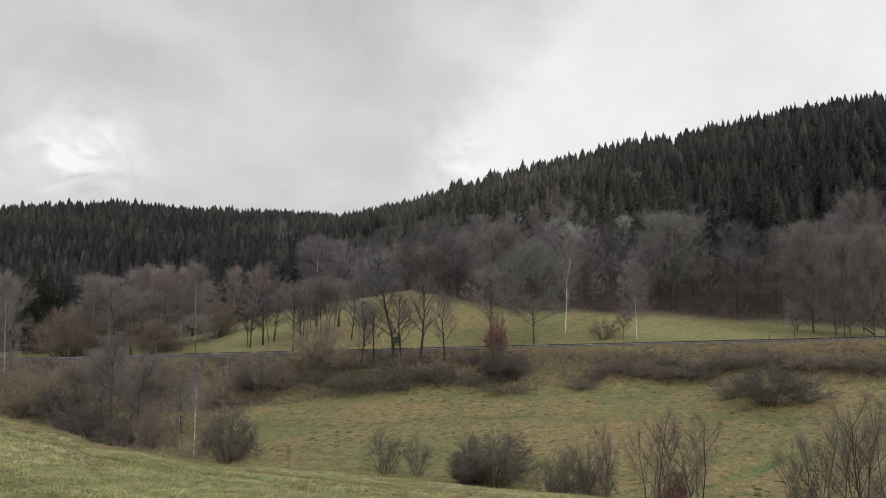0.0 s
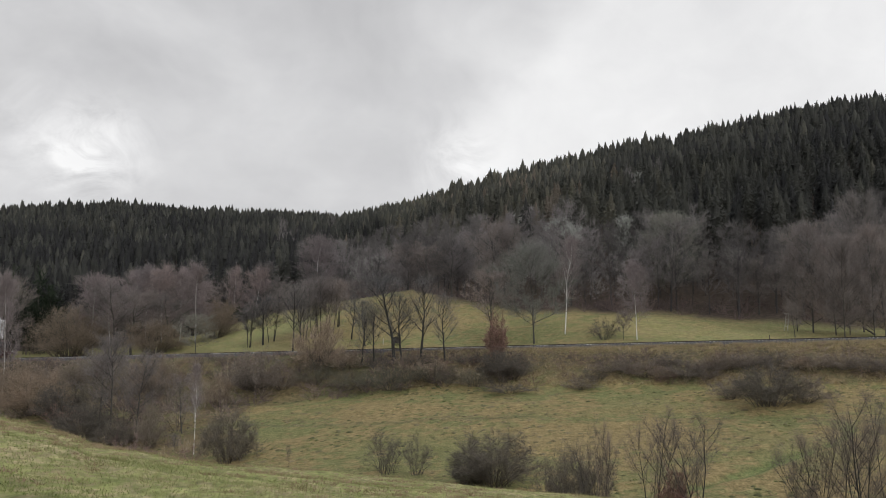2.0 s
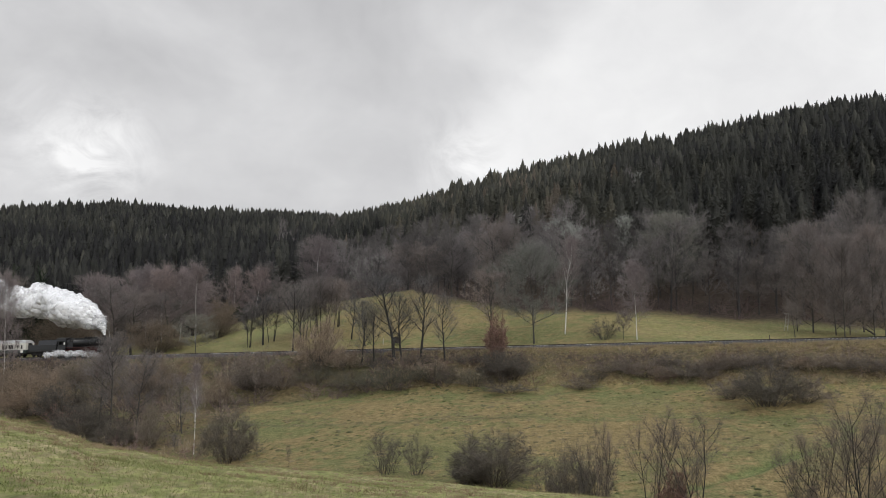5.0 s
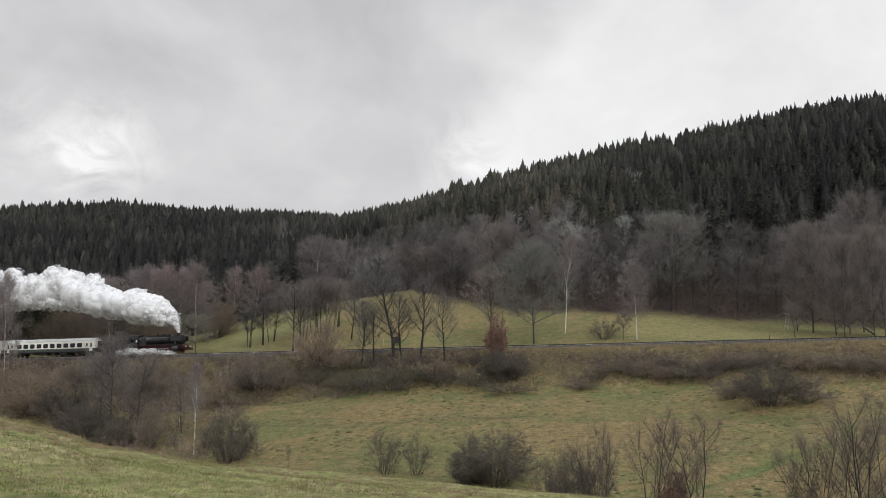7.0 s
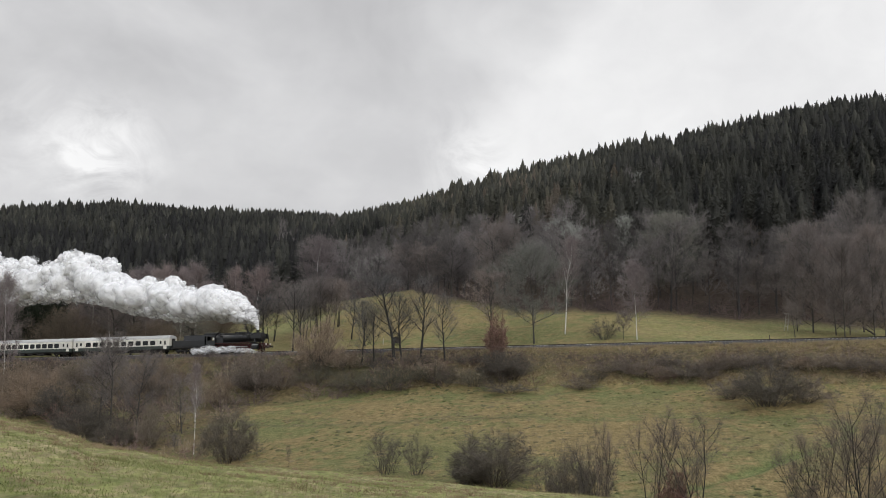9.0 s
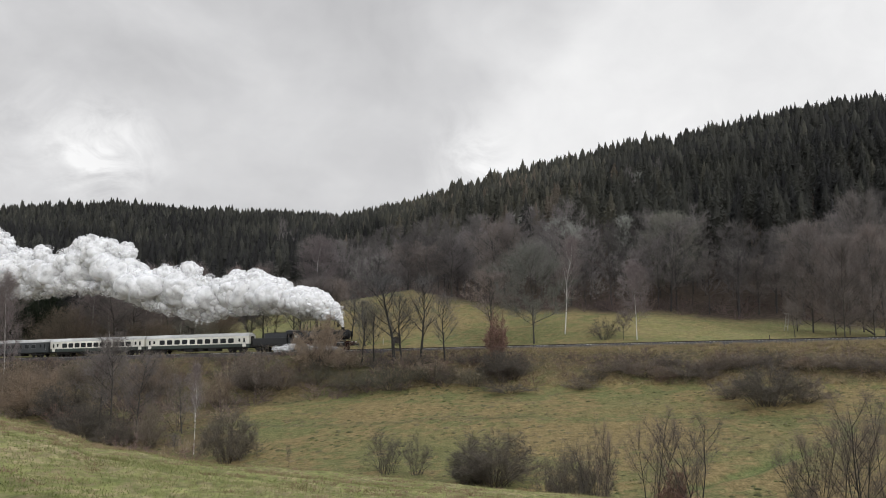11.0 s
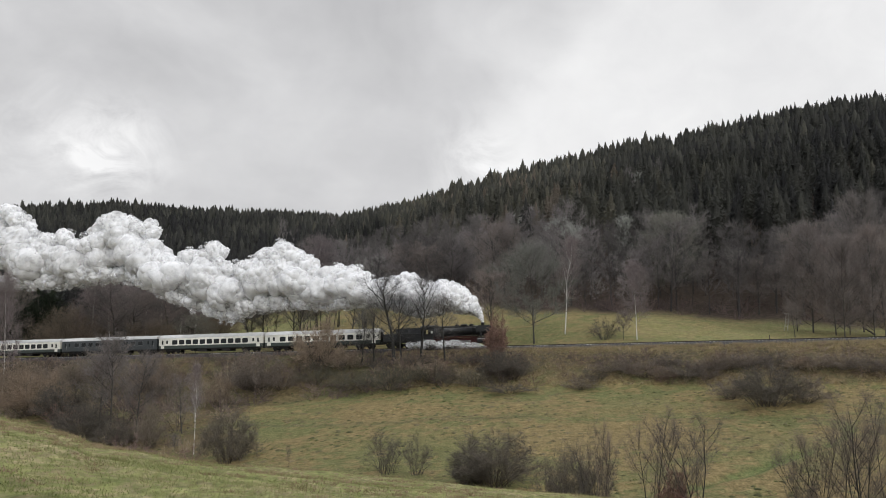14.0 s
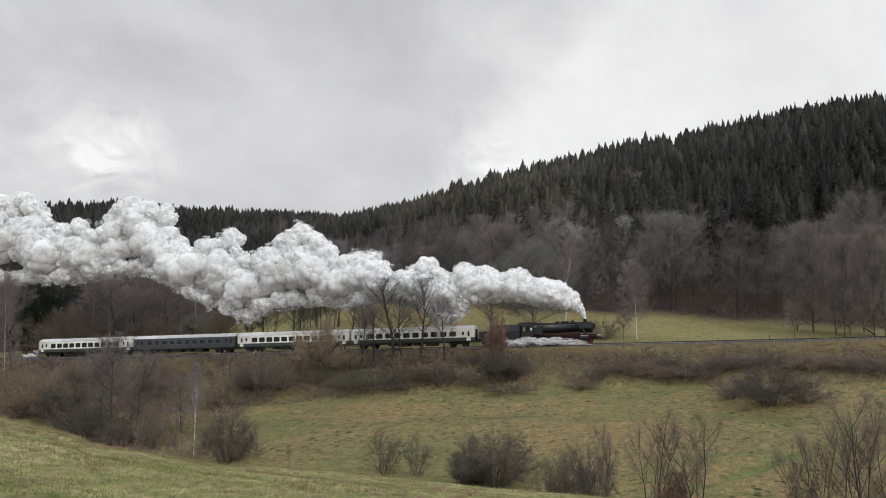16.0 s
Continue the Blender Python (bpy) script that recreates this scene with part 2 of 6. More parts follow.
def raw(name, verts, faces, material, layers=None):
    """A mesh from arrays: points, triangles or quads, and numbers kept on the points."""
    me = bpy.data.meshes.new(name)
    verts, faces = np.asarray(verts, np.float32), np.asarray(faces, np.int32)
    me.vertices.add(len(verts))
    me.vertices.foreach_set("co", verts.ravel())
    k = faces.shape[1]
    me.loops.add(faces.size)
    me.loops.foreach_set("vertex_index", faces.ravel())
    me.polygons.add(len(faces))
    me.polygons.foreach_set("loop_start", np.arange(0, faces.size, k, dtype=np.int32))
    for key, vals in (layers or {}).items():
        me.attributes.new(key, "FLOAT", "POINT").data.foreach_set("value", np.asarray(vals, np.float32))
    me.update(calc_edges=True)
    me.materials.append(material)
    return me


def box(bm, x0, x1, y0, y1, z0, z1, bevel=0.0):
    """A block with softened edges, added to bm."""
    got = bmesh.ops.create_cube(bm, size=1.0)
    vs = got["verts"]
    bmesh.ops.scale(bm, vec=(x1 - x0, y1 - y0, z1 - z0), verts=vs)
    bmesh.ops.translate(bm, vec=((x0 + x1) / 2, (y0 + y1) / 2, (z0 + z1) / 2), verts=vs)
    if bevel:
        es = list({e for v in vs for e in v.link_edges})
        bmesh.ops.bevel(bm, geom=es, offset=bevel, segments=2, affect="EDGES", profile=0.5)
    return bm


def rod(bm, a, b, r0, r1=None, sides=10):
    """A round bar from a to b, added to bm."""
    a, b = Vector(a), Vector(b)
    way = b - a
    m = Matrix.Translation((a + b) / 2) @ way.to_track_quat("Z", "Y").to_matrix().to_4x4()
    bmesh.ops.create_cone(bm, cap_ends=True, segments=sides, radius1=r0, radius2=r0 if r1 is None else r1, depth=way.length, matrix=m)
    return bm


# ---- sky: a deck of cloud that drifts ----
def cloud_deck():
    m = bpy.data.materials.new("cloud")
    m.use_nodes = True
    tree = m.node_tree
    tree.nodes.clear()
    out, glow = tree.nodes.new("ShaderNodeOutputMaterial"), tree.nodes.new("ShaderNodeEmission")
    tc = tree.nodes.new("ShaderNodeTexCoord")

    def noise_at(size, detail, push, warp=0.3, rough=0.5):
        n = tree.nodes.new("ShaderNodeTexNoise")
        n.inputs["Scale"].default_value, n.inputs["Detail"].default_value = 1 / size, detail
        n.inputs["Roughness"].default_value, n.inputs["Distortion"].default_value = rough, warp
        shift = tree.nodes.new("ShaderNodeMapping")
        shift.inputs["Location"].default_value, shift.inputs["Scale"].default_value = push, (0.75, 1.0, 1.0)
        tree.links.new(tc.outputs["Object"], shift.inputs["Vector"])
        tree.links.new(shift.outputs[0], n.inputs["Vector"])
        return n.outputs["Fac"]

    def sums(a, k, c):
        n = tree.nodes.new("ShaderNodeMath")
        n.operation = "MULTIPLY_ADD"
        n.inputs[1].default_value = k
        tree.links.new(a, n.inputs[0])
        if isinstance(c, bpy.types.NodeSocket):
            tree.links.new(c, n.inputs[2])
        else:
            n.inputs[2].default_value = c
        return n.outputs[0]

    sep = tree.nodes.new("ShaderNodeSeparateXYZ")
    tree.links.new(tc.outputs["Object"], sep.inputs[0])
    # the darker sheet ends along a slanting edge
    edge = tree.nodes.new("ShaderNodeMapRange")
    edge.inputs["From Min"].default_value, edge.inputs["From Max"].default_value = -150, 200
    edge.interpolation_type = "SMOOTHSTEP"
    line = sums(sep.outputs[2], -0.62, sums(sep.outputs[0], 1.0, 361 - 270))
    tree.links.new(sums(noise_at(330, 5, (0, 0, 0)), 540, line), edge.inputs["Value"])
    low = steps(tree, noise_at(520, 5, (900, 300, 0), 0.5), [(0.28, (0.50, 0.50, 0.512)), (0.50, (0.60, 0.60, 0.612)), (0.72, (0.72, 0.72, 0.728))])
    high = steps(tree, noise_at(620, 4, (200, 700, 0)), [(0.3, (0.74, 0.74, 0.75)), (0.65, (0.85, 0.85, 0.855))])
    sky = blend(tree, edge.outputs[0], low, high)
    for cx, cz, wx, wz, gain in ((-1130, 690, 330, 250, 1.0), (70, 640, 300, 330, 0.6), (-1300, 720, 700, 330, 0.32)):
        place = tree.nodes.new("ShaderNodeMapping")
        place.vector_type = "TEXTURE"
        place.inputs["Location"].default_value, place.inputs["Scale"].default_value = (cx, 2900, cz), (wx, 4000, wz)
        tree.links.new(tc.outputs["Object"], place.inputs["Vector"])
        ball = tree.nodes.new("ShaderNodeTexGradient")
        ball.gradient_type = "QUADRATIC_SPHERE"
        tree.links.new(place.outputs[0], ball.inputs[0])
        torn = tree.nodes.new("ShaderNodeMath")
        torn.operation = "MULTIPLY"
        tree.links.new(ball.outputs["Fac"], torn.inputs[0])
        tree.links.new(steps(tree, noise_at(150, 6, (cx, 0, 0), 0.8, 0.6), [(0.36, (0.1, 0.1, 0.1)), (0.60, (gain * 2, gain * 2, gain * 2))]), torn.inputs[1])
        torn.use_clamp = True
        sky = blend(tree, torn.outputs[0], sky, (0.90, 0.90, 0.905))
    puffy = steps(tree, noise_at(130, 6, (50, 900, 0), 0.4, 0.55), [(0.3, (0.965, 0.965, 0.968)), (0.7, (1.035, 1.035, 1.032))])
    sky = blend(tree, 1.0, sky, puffy, "MULTIPLY")
    tree.links.new(sky, glow.inputs[0])
    tree.links.new(glow.outputs[0], out.inputs[0])
    # a vault of cloud, far off, that climbs from behind the hills
    n = 32
    gx, ge = np.meshgrid(np.linspace(-2600, 2600, n), np.linspace(-0.03, 0.75, n))
    pts = np.stack([gx, 3000 * np.cos(ge), 3000 * np.sin(ge)], -1).reshape(-1, 3)
    idx = np.arange(n * n).reshape(n, n)
    faces = np.stack([idx[:-1, :-1], idx[:-1, 1:], idx[1:, 1:], idx[1:, :-1]], -1).reshape(-1, 4)
    return tagged(new("backdrop", raw("backdrop", pts, faces, m)),
                  "pale grey overcast cloud layer with brighter breaks", "sky", kind="structure")


clouds = cloud_deck()


# ---- the ground ----
def make_ground():
    front = np.linspace(-0.62, 0.62, 370)
    rest = np.linspace(0.62, 2 * math.pi - 0.62, 70)[1:-1]
    turn = np.concatenate([front, rest])
    # rings that run along the railway where they meet it
    ring = np.concatenate([2.0 * 1.028 ** np.arange(124), np.arange(61.0, 142, 1.1), np.arange(142, 166, 0.8), np.arange(166, 181, 0.6), 181 * 1.042 ** np.arange(78)])
    slant = np.clip(-(ACROSS[0] * np.sin(turn) + ACROSS[1] * np.cos(turn)), 0.5, 2)
    a, r = np.meshgrid(turn, ring)
    r = r / slant[None, :]
    x, y = np.sin(a) * r, np.cos(a) * r
    z = land(x, y)
    v = (x - TRACK[0]) * ACROSS[0] + (y - TRACK[1]) * ACROSS[1]
    tt = np.clip(x / np.maximum(y, 1), -0.6, 0.6)
    wob = 6 * ripple(x, y, 17, 8) + 3 * ripple(x, y, 5, 9)
    wood = np.clip((-v - np.interp(tt, BEARING, CREST_V) + np.interp(tt, (-0.03, 0.005, 0.09, 0.14), (0, 11, 8, 0)) + wob * 0.6 - 2) / 4, 0, 1)
    bank_end = np.interp(tt, (-0.5, -0.25, -0.2, -0.1, 0.1, 0.5), (70, 62, 24, 19.5, 18, 19))
    bank = np.clip((v - 4.5) / 1.5, 0, 1) * np.clip((bank_end + wob * 0.35 - v) / 2.5, 0, 1)
    litter = np.clip(np.maximum(wood, bank * np.interp(v, (9, 16), (1, 0.6)) * (0.80 + 0.25 * ripple(x, y, 6, 12))), 0, 1)
    # the same dark brown also makes a broken band along the lower meadow
    litter = np.maximum(litter, 0.5 * np.exp(-((v + 2.5 * ripple(x, y, 26, 22) - 43) / 1.1) ** 2) * np.clip(0.55 + 0.6 * ripple(x, y, 7, 23), 0, 1))
    shoulder = np.clip((tt - 0.07) / 0.03, 0, 1) * np.clip((v - 4.5) / 1.0, 0, 1) * np.clip((9.0 + wob * 0.3 - v) / 2, 0, 1)
    litter = litter * (1 - 0.75 * shoulder)
    stone = np.clip((4.6 - np.abs(v + 0.3) + 0.4 * ripple(x, y, 2, 4)) / 0.6, 0, 1)
    vw = v + 2.5 * ripple(x, y, 26, 22)
    dry = 0.12 * ripple(x, y, 14, 21) - 0.22 * np.exp(-((vw - 22) / 4) ** 2) - 0.15 * np.exp(-((vw - 43) / 3.5) ** 2)
    dry = dry + 0.16 * np.exp(-((vw - 30) / 3) ** 2) + 0.40 * np.exp(-((vw - 36.5) / 2.2) ** 2) + 0.34 * np.exp(-((vw - 53) / 6) ** 2)
    dry = dry + np.interp(tt, (0.0, 0.15, 0.4), (0.10, 0.18, 0.24))
    dry = np.where(v < 0, dry + 0.3 * ripple((x * ALONG[0] + y * ALONG[1]) * 0.15, v, 5.0, 77) + 0.2 * ripple((x * ALONG[0] + y * ALONG[1]) * 0.4, v, 2.2, 78), dry)
    dry = dry + 0.8 * shoulder
    dry = np.where(y < 60, 0.05 * ripple(x, y, 7, 31), dry)
    lush = np.clip((70 - r) / 12, 0, 0.9)
    lush = np.maximum(lush, np.interp(tt, (-0.26, -0.16, 0.0, 0.16, 0.22, 0.40, 0.46), (0.75, 0.35, 0.2, 0.2, 0.5, 0.5, 0.25)) * np.clip((-v - 6) / 6, 0, 1) * np.clip(0.75 + 0.6 * ripple(x, y, 20, 33), 0, 1))
    wet = np.exp(-((from_ditch(x, y) + 0.8 * ripple(x, y, 3, 37)) / 0.55) ** 2)
    dry = dry - 0.5 * wet
    n, m = len(ring), len(turn)
    idx = np.arange(n * m).reshape(n, m)
    nxt = np.roll(idx, -1, axis=1)
    faces = np.stack([idx[:-1], nxt[:-1], nxt[1:], idx[1:]], -1).reshape(-1, 4)
    pts = np.stack([x, y, z], -1).reshape(-1, 3)
    # close the middle, under the tripod
    hub = len(pts)
    pts = np.vstack([pts, [[0, 0, float(land(0.0, 0.01))]]])
    inner = np.stack([np.full(m, hub), idx[0], nxt[0]], -1)[:, ::-1]
    keep = lambda k: np.append(k.ravel(), 0.0)
    me = raw("ground", pts, np.vstack([np.stack([faces[:, 0], faces[:, 1], faces[:, 2]], -1), np.stack([faces[:, 0], faces[:, 2], faces[:, 3]], -1), inner]), M_GROUND,
             {"litter": keep(litter), "stone": keep(stone), "dry": keep(dry), "lush": keep(lush), "wet": keep(0.85 * wet)})
    me.polygons.foreach_set("use_smooth", np.ones(len(me.polygons), bool))
    return tagged(new("ground", me), "rolling winter meadow, wooded slopes and bare banks", "ground", kind="structure")


ground = make_ground()


# ---- plants ----
def tube(path, radii, sides):
    """Points and triangles of a tapering stem along path."""
    path = np.asarray(path)
    way = np.gradient(path, axis=0)
    way /= np.linalg.norm(way, axis=1)[:, None] + 1e-9
    ref = np.where(np.abs(way[:, 2:3]) > 0.9, np.array([[1.0, 0, 0]]), np.array([[0, 0, 1.0]]))
    u = np.cross(way, ref)
    u /= np.linalg.norm(u, axis=1)[:, None] + 1e-9
    w = np.cross(way, u)
    ang = np.arange(sides) * 2 * math.pi / sides
    ring = path[:, None] + (np.cos(ang)[None, :, None] * u[:, None] + np.sin(ang)[None, :, None] * w[:, None]) * np.asarray(radii)[:, None, None]
    idx = np.arange(len(path) * sides).reshape(len(path), sides)
    nx = np.roll(idx, -1, axis=1)
    tri = np.concatenate([np.stack([idx[:-1], nx[:-1], nx[1:]], -1).reshape(-1, 3), np.stack([idx[:-1], nx[1:], idx[1:]], -1).reshape(-1, 3)])
    return ring.reshape(-1, 3), tri


def merge(pieces):
    vs, fs, n = [], [], 0
    for v, f in pieces:
        vs.append(v)
        fs.append(np.asarray(f) + n)
        n += len(v)
    return np.vstack(vs), np.vstack(fs)


def slivers(base, way, length, width, rng):
    """Thin twigs, one tapering sliver each."""
    n = len(base)
    side = np.cross(way, rng.normal(size=(n, 3)))
    side /= np.linalg.norm(side, axis=1)[:, None] + 1e-9
    side = side * np.asarray(width).reshape(-1, 1) / 2
    tip = base + way * np.asarray(length).reshape(-1, 1)
    v = np.stack([base - side, base + side, tip], 1).reshape(-1, 3)
    return v, np.arange(3 * n).reshape(n, 3)


def unit(v):
    return v / (np.linalg.norm(v, axis=-1, keepdims=True) + 1e-9)


def bare_tree(seed, h=10.0, crown=0.3, rise=0.7, reach=0.32, stems=1, limbs=16, subs=7, twigs=9, fine=3, wide=0.022, droop=0.0, lean=0.04, flare=0.5, trunk_r=0.010, thin=False, light=False, bold=False):
    """A leafless tree: (trunk and limbs), (twigs). crown: where the crown starts; rise: how steeply the limbs climb; reach: their length by the height."""
    rng = np.random.default_rng(seed)
    wood, boughs, ends, ways = [], [], [], []
    for s in range(stems):
        out = rng.uniform(0, 2 * math.pi)
        tilt = lean if stems == 1 else rng.uniform(0.16, 1.0) * flare
        hh = h * (1 if s == 0 else rng.uniform(0.7, 0.98))
        nodes = 4 if light else 8
        k = np.linspace(0, 1, nodes)
        wig = np.cumsum(rng.normal(0, 0.012 * hh, (nodes, 2)), axis=0) * k[:, None]
        spine = np.stack([math.cos(out) * tilt * hh * k + wig[:, 0], math.sin(out) * tilt * hh * k + wig[:, 1], hh * k * 0.93], 1)
        if stems > 1:
            spine[:, :2] += np.array([math.cos(out), math.sin(out)]) * 0.03 * h
        r0 = trunk_r * hh / (1 if stems == 1 else 1.6)
        wood.append(tube(spine - np.array([0, 0, 0.15]) * (k[:, None] == 0), r0 * (1 - 0.88 * k ** 0.8) + 0.006, 6))
        for i in range(max(3, limbs // stems)):
            f = crown + (0.97 - crown) * ((i + rng.uniform(0.1, 0.9)) / max(3, limbs // stems))
            at = np.array([np.interp(f, k, spine[:, d]) for d in range(3)])
            az = i * 2.4 + rng.uniform(-0.5, 0.5)
            size = (0.35 + 0.65 * math.sin(math.pi * min(1, 0.25 + 0.78 * (f - crown) / (1 - crown)))) * reach * h * rng.uniform(0.75, 1.15)
            el = rise * rng.uniform(0.75, 1.2) * (0.75 + 0.5 * f)
            d = np.array([math.cos(az) * math.cos(el), math.sin(az) * math.cos(el), math.sin(el)])
            steps_n = 3 if light else 5
            g = np.linspace(0, 1, steps_n)[:, None]
            path = at + d * size * g + np.array([0, 0, 1.0]) * size * (0.22 - droop) * g ** 2 + np.cumsum(rng.normal(0, 0.03 * size, (steps_n, 3)), 0) * g
            (wood if bold else boughs).append(tube(path, (r0 * 0.42 * (1 - 0.5 * f)) * (1 - 0.85 * g[:, 0]) + 0.005, 3 if light else 4))
            for j in range(subs):
                q = 0.2 + 0.8 * (j + rng.uniform()) / subs
                b0 = np.array([np.interp(q, g[:, 0], path[:, c]) for c in range(3)])
                bd = unit(d + rng.normal(0, 0.55, 3) + np.array([0, 0, 0.35 - droop * 1.2]))
                bl = size * rng.uniform(0.28, 0.5) * (1.15 - 0.5 * q)
                mid = b0 + bd * bl * 0.5 + rng.normal(0, 0.05 * bl, 3)
                end = b0 + bd * bl + np.array([0, 0, bl * (0.15 - droop)])
                if light:
                    boughs.append(slivers(b0[None], bd[None], bl, 0.05, rng))
                else:
                    boughs.append(tube(np.array([b0, mid, end]), (0.009 * h / 10, 0.006 * h / 10, 0.003 * h / 10), 3))
                ff = rng.uniform(0.1, 1.0, twigs)[:, None]
                ends.append(np.where(ff < 0.5, b0 + (mid - b0) * ff * 2, mid + (end - mid) * (ff * 2 - 1)))
                ways.append(np.repeat(bd[None], twigs, 0))
        # leader twigs
        ends.append(np.repeat(spine[-1][None], 5, 0))
        ways.append(np.repeat(np.array([[0, 0, 1.0]]), 5, 0))
    base, bd = np.vstack(ends), np.vstack(ways)
    n = len(base)
    w1 = unit(bd + rng.normal(0, 0.6, (n, 3)) + np.array([0, 0, 0.3 - droop * 2]))
    l1 = rng.uniform(0.05, 0.11, n) * h
    tw = [slivers(base, w1, l1, wide * h / 10, rng)]
    if fine:
        pick = np.repeat(np.arange(n), fine)
        b2 = base[pick] + w1[pick] * (l1[pick] * rng.uniform(0.2, 1, len(pick)))[:, None]
        w2 = unit(w1[pick] + rng.normal(0, 0.65, (len(pick), 3)) + np.array([0, 0, 0.15 - droop * 3]))
        tw.append(slivers(b2, w2, rng.uniform(0.03, 0.07, len(pick)) * h, wide * 0.75 * h / 10, rng))
    return (merge(wood), merge(tw + boughs)) if thin else (merge(wood + boughs), merge(tw))


def thicket(seed, h=4.0, canes=30, wide=0.03, twigs=20, fine=3, spread=0.62, low=0.1, light=False):
    """A bush of arching canes, twiggy down to the ground: (canes), (twigs)."""
    rng = np.random.default_rng(seed)
    wood, base, way = [], [], []
    g = np.linspace(0, 1, 4)[:, None]
    for i in range(canes):
        az, el = i * 2.4 + rng.uniform(-0.4, 0.4), math.asin(rng.uniform(low, 1.0))
        r = h * spread * rng.uniform(0.75, 1.1)
        tip = np.array([math.cos(az) * math.cos(el) * r, math.sin(az) * math.cos(el) * r, h * (0.12 + 0.86 * math.sin(el)) * rng.uniform(0.8, 1.05)])
        root = np.array([math.cos(az), math.sin(az), 0]) * h * rng.uniform(0.02, 0.2) + np.array([0, 0, -0.05])
        belly = (root + tip) / 2 + np.array([0, 0, 0.16 * h * math.cos(el)])
        path = root * (1 - g) ** 2 + 2 * belly * g * (1 - g) + tip * g ** 2 + rng.normal(0, 0.02 * h, (4, 3)) * g
        wood.append(tube(path, 0.0042 * h * (1 - 0.85 * g[:, 0]) + 0.002, 3) if not light else slivers(path[:1], unit(path[-1:] - path[:1]), np.linalg.norm(path[-1] - path[0]), 0.03 * h, rng))
        q = 0.12 + 0.88 * rng.uniform(0, 1, twigs) ** 0.6
        base.append(np.stack([np.interp(q, g[:, 0], path[:, c]) for c in range(3)], 1))
        d = unit(tip - root)
        way.append(unit(d[None] * 0.35 + rng.normal(0, 0.75, (twigs, 3)) + np.array([0, 0, 0.3])))
    base, way = np.vstack(base), np.vstack(way)
    n = len(base)
    l1 = rng.uniform(0.07, 0.17, n) * h
    tw = [slivers(base, way, l1, wide * h / 4, rng)]
    pick = np.repeat(np.arange(n), fine)
    b2 = base[pick] + way[pick] * (l1[pick] * rng.uniform(0.15, 1, len(pick)))[:, None]
    w2 = unit(way[pick] + rng.normal(0, 0.7, (len(pick), 3)) + np.array([0, 0, 0.15]))
    tw.append(slivers(b2, w2, rng.uniform(0.04, 0.10, len(pick)) * h, wide * 0.75 * h / 4, rng))
    tw = merge(tw)
    tw[0][:, 2] = np.maximum(tw[0][:, 2], 0.01)
    return merge(wood), tw


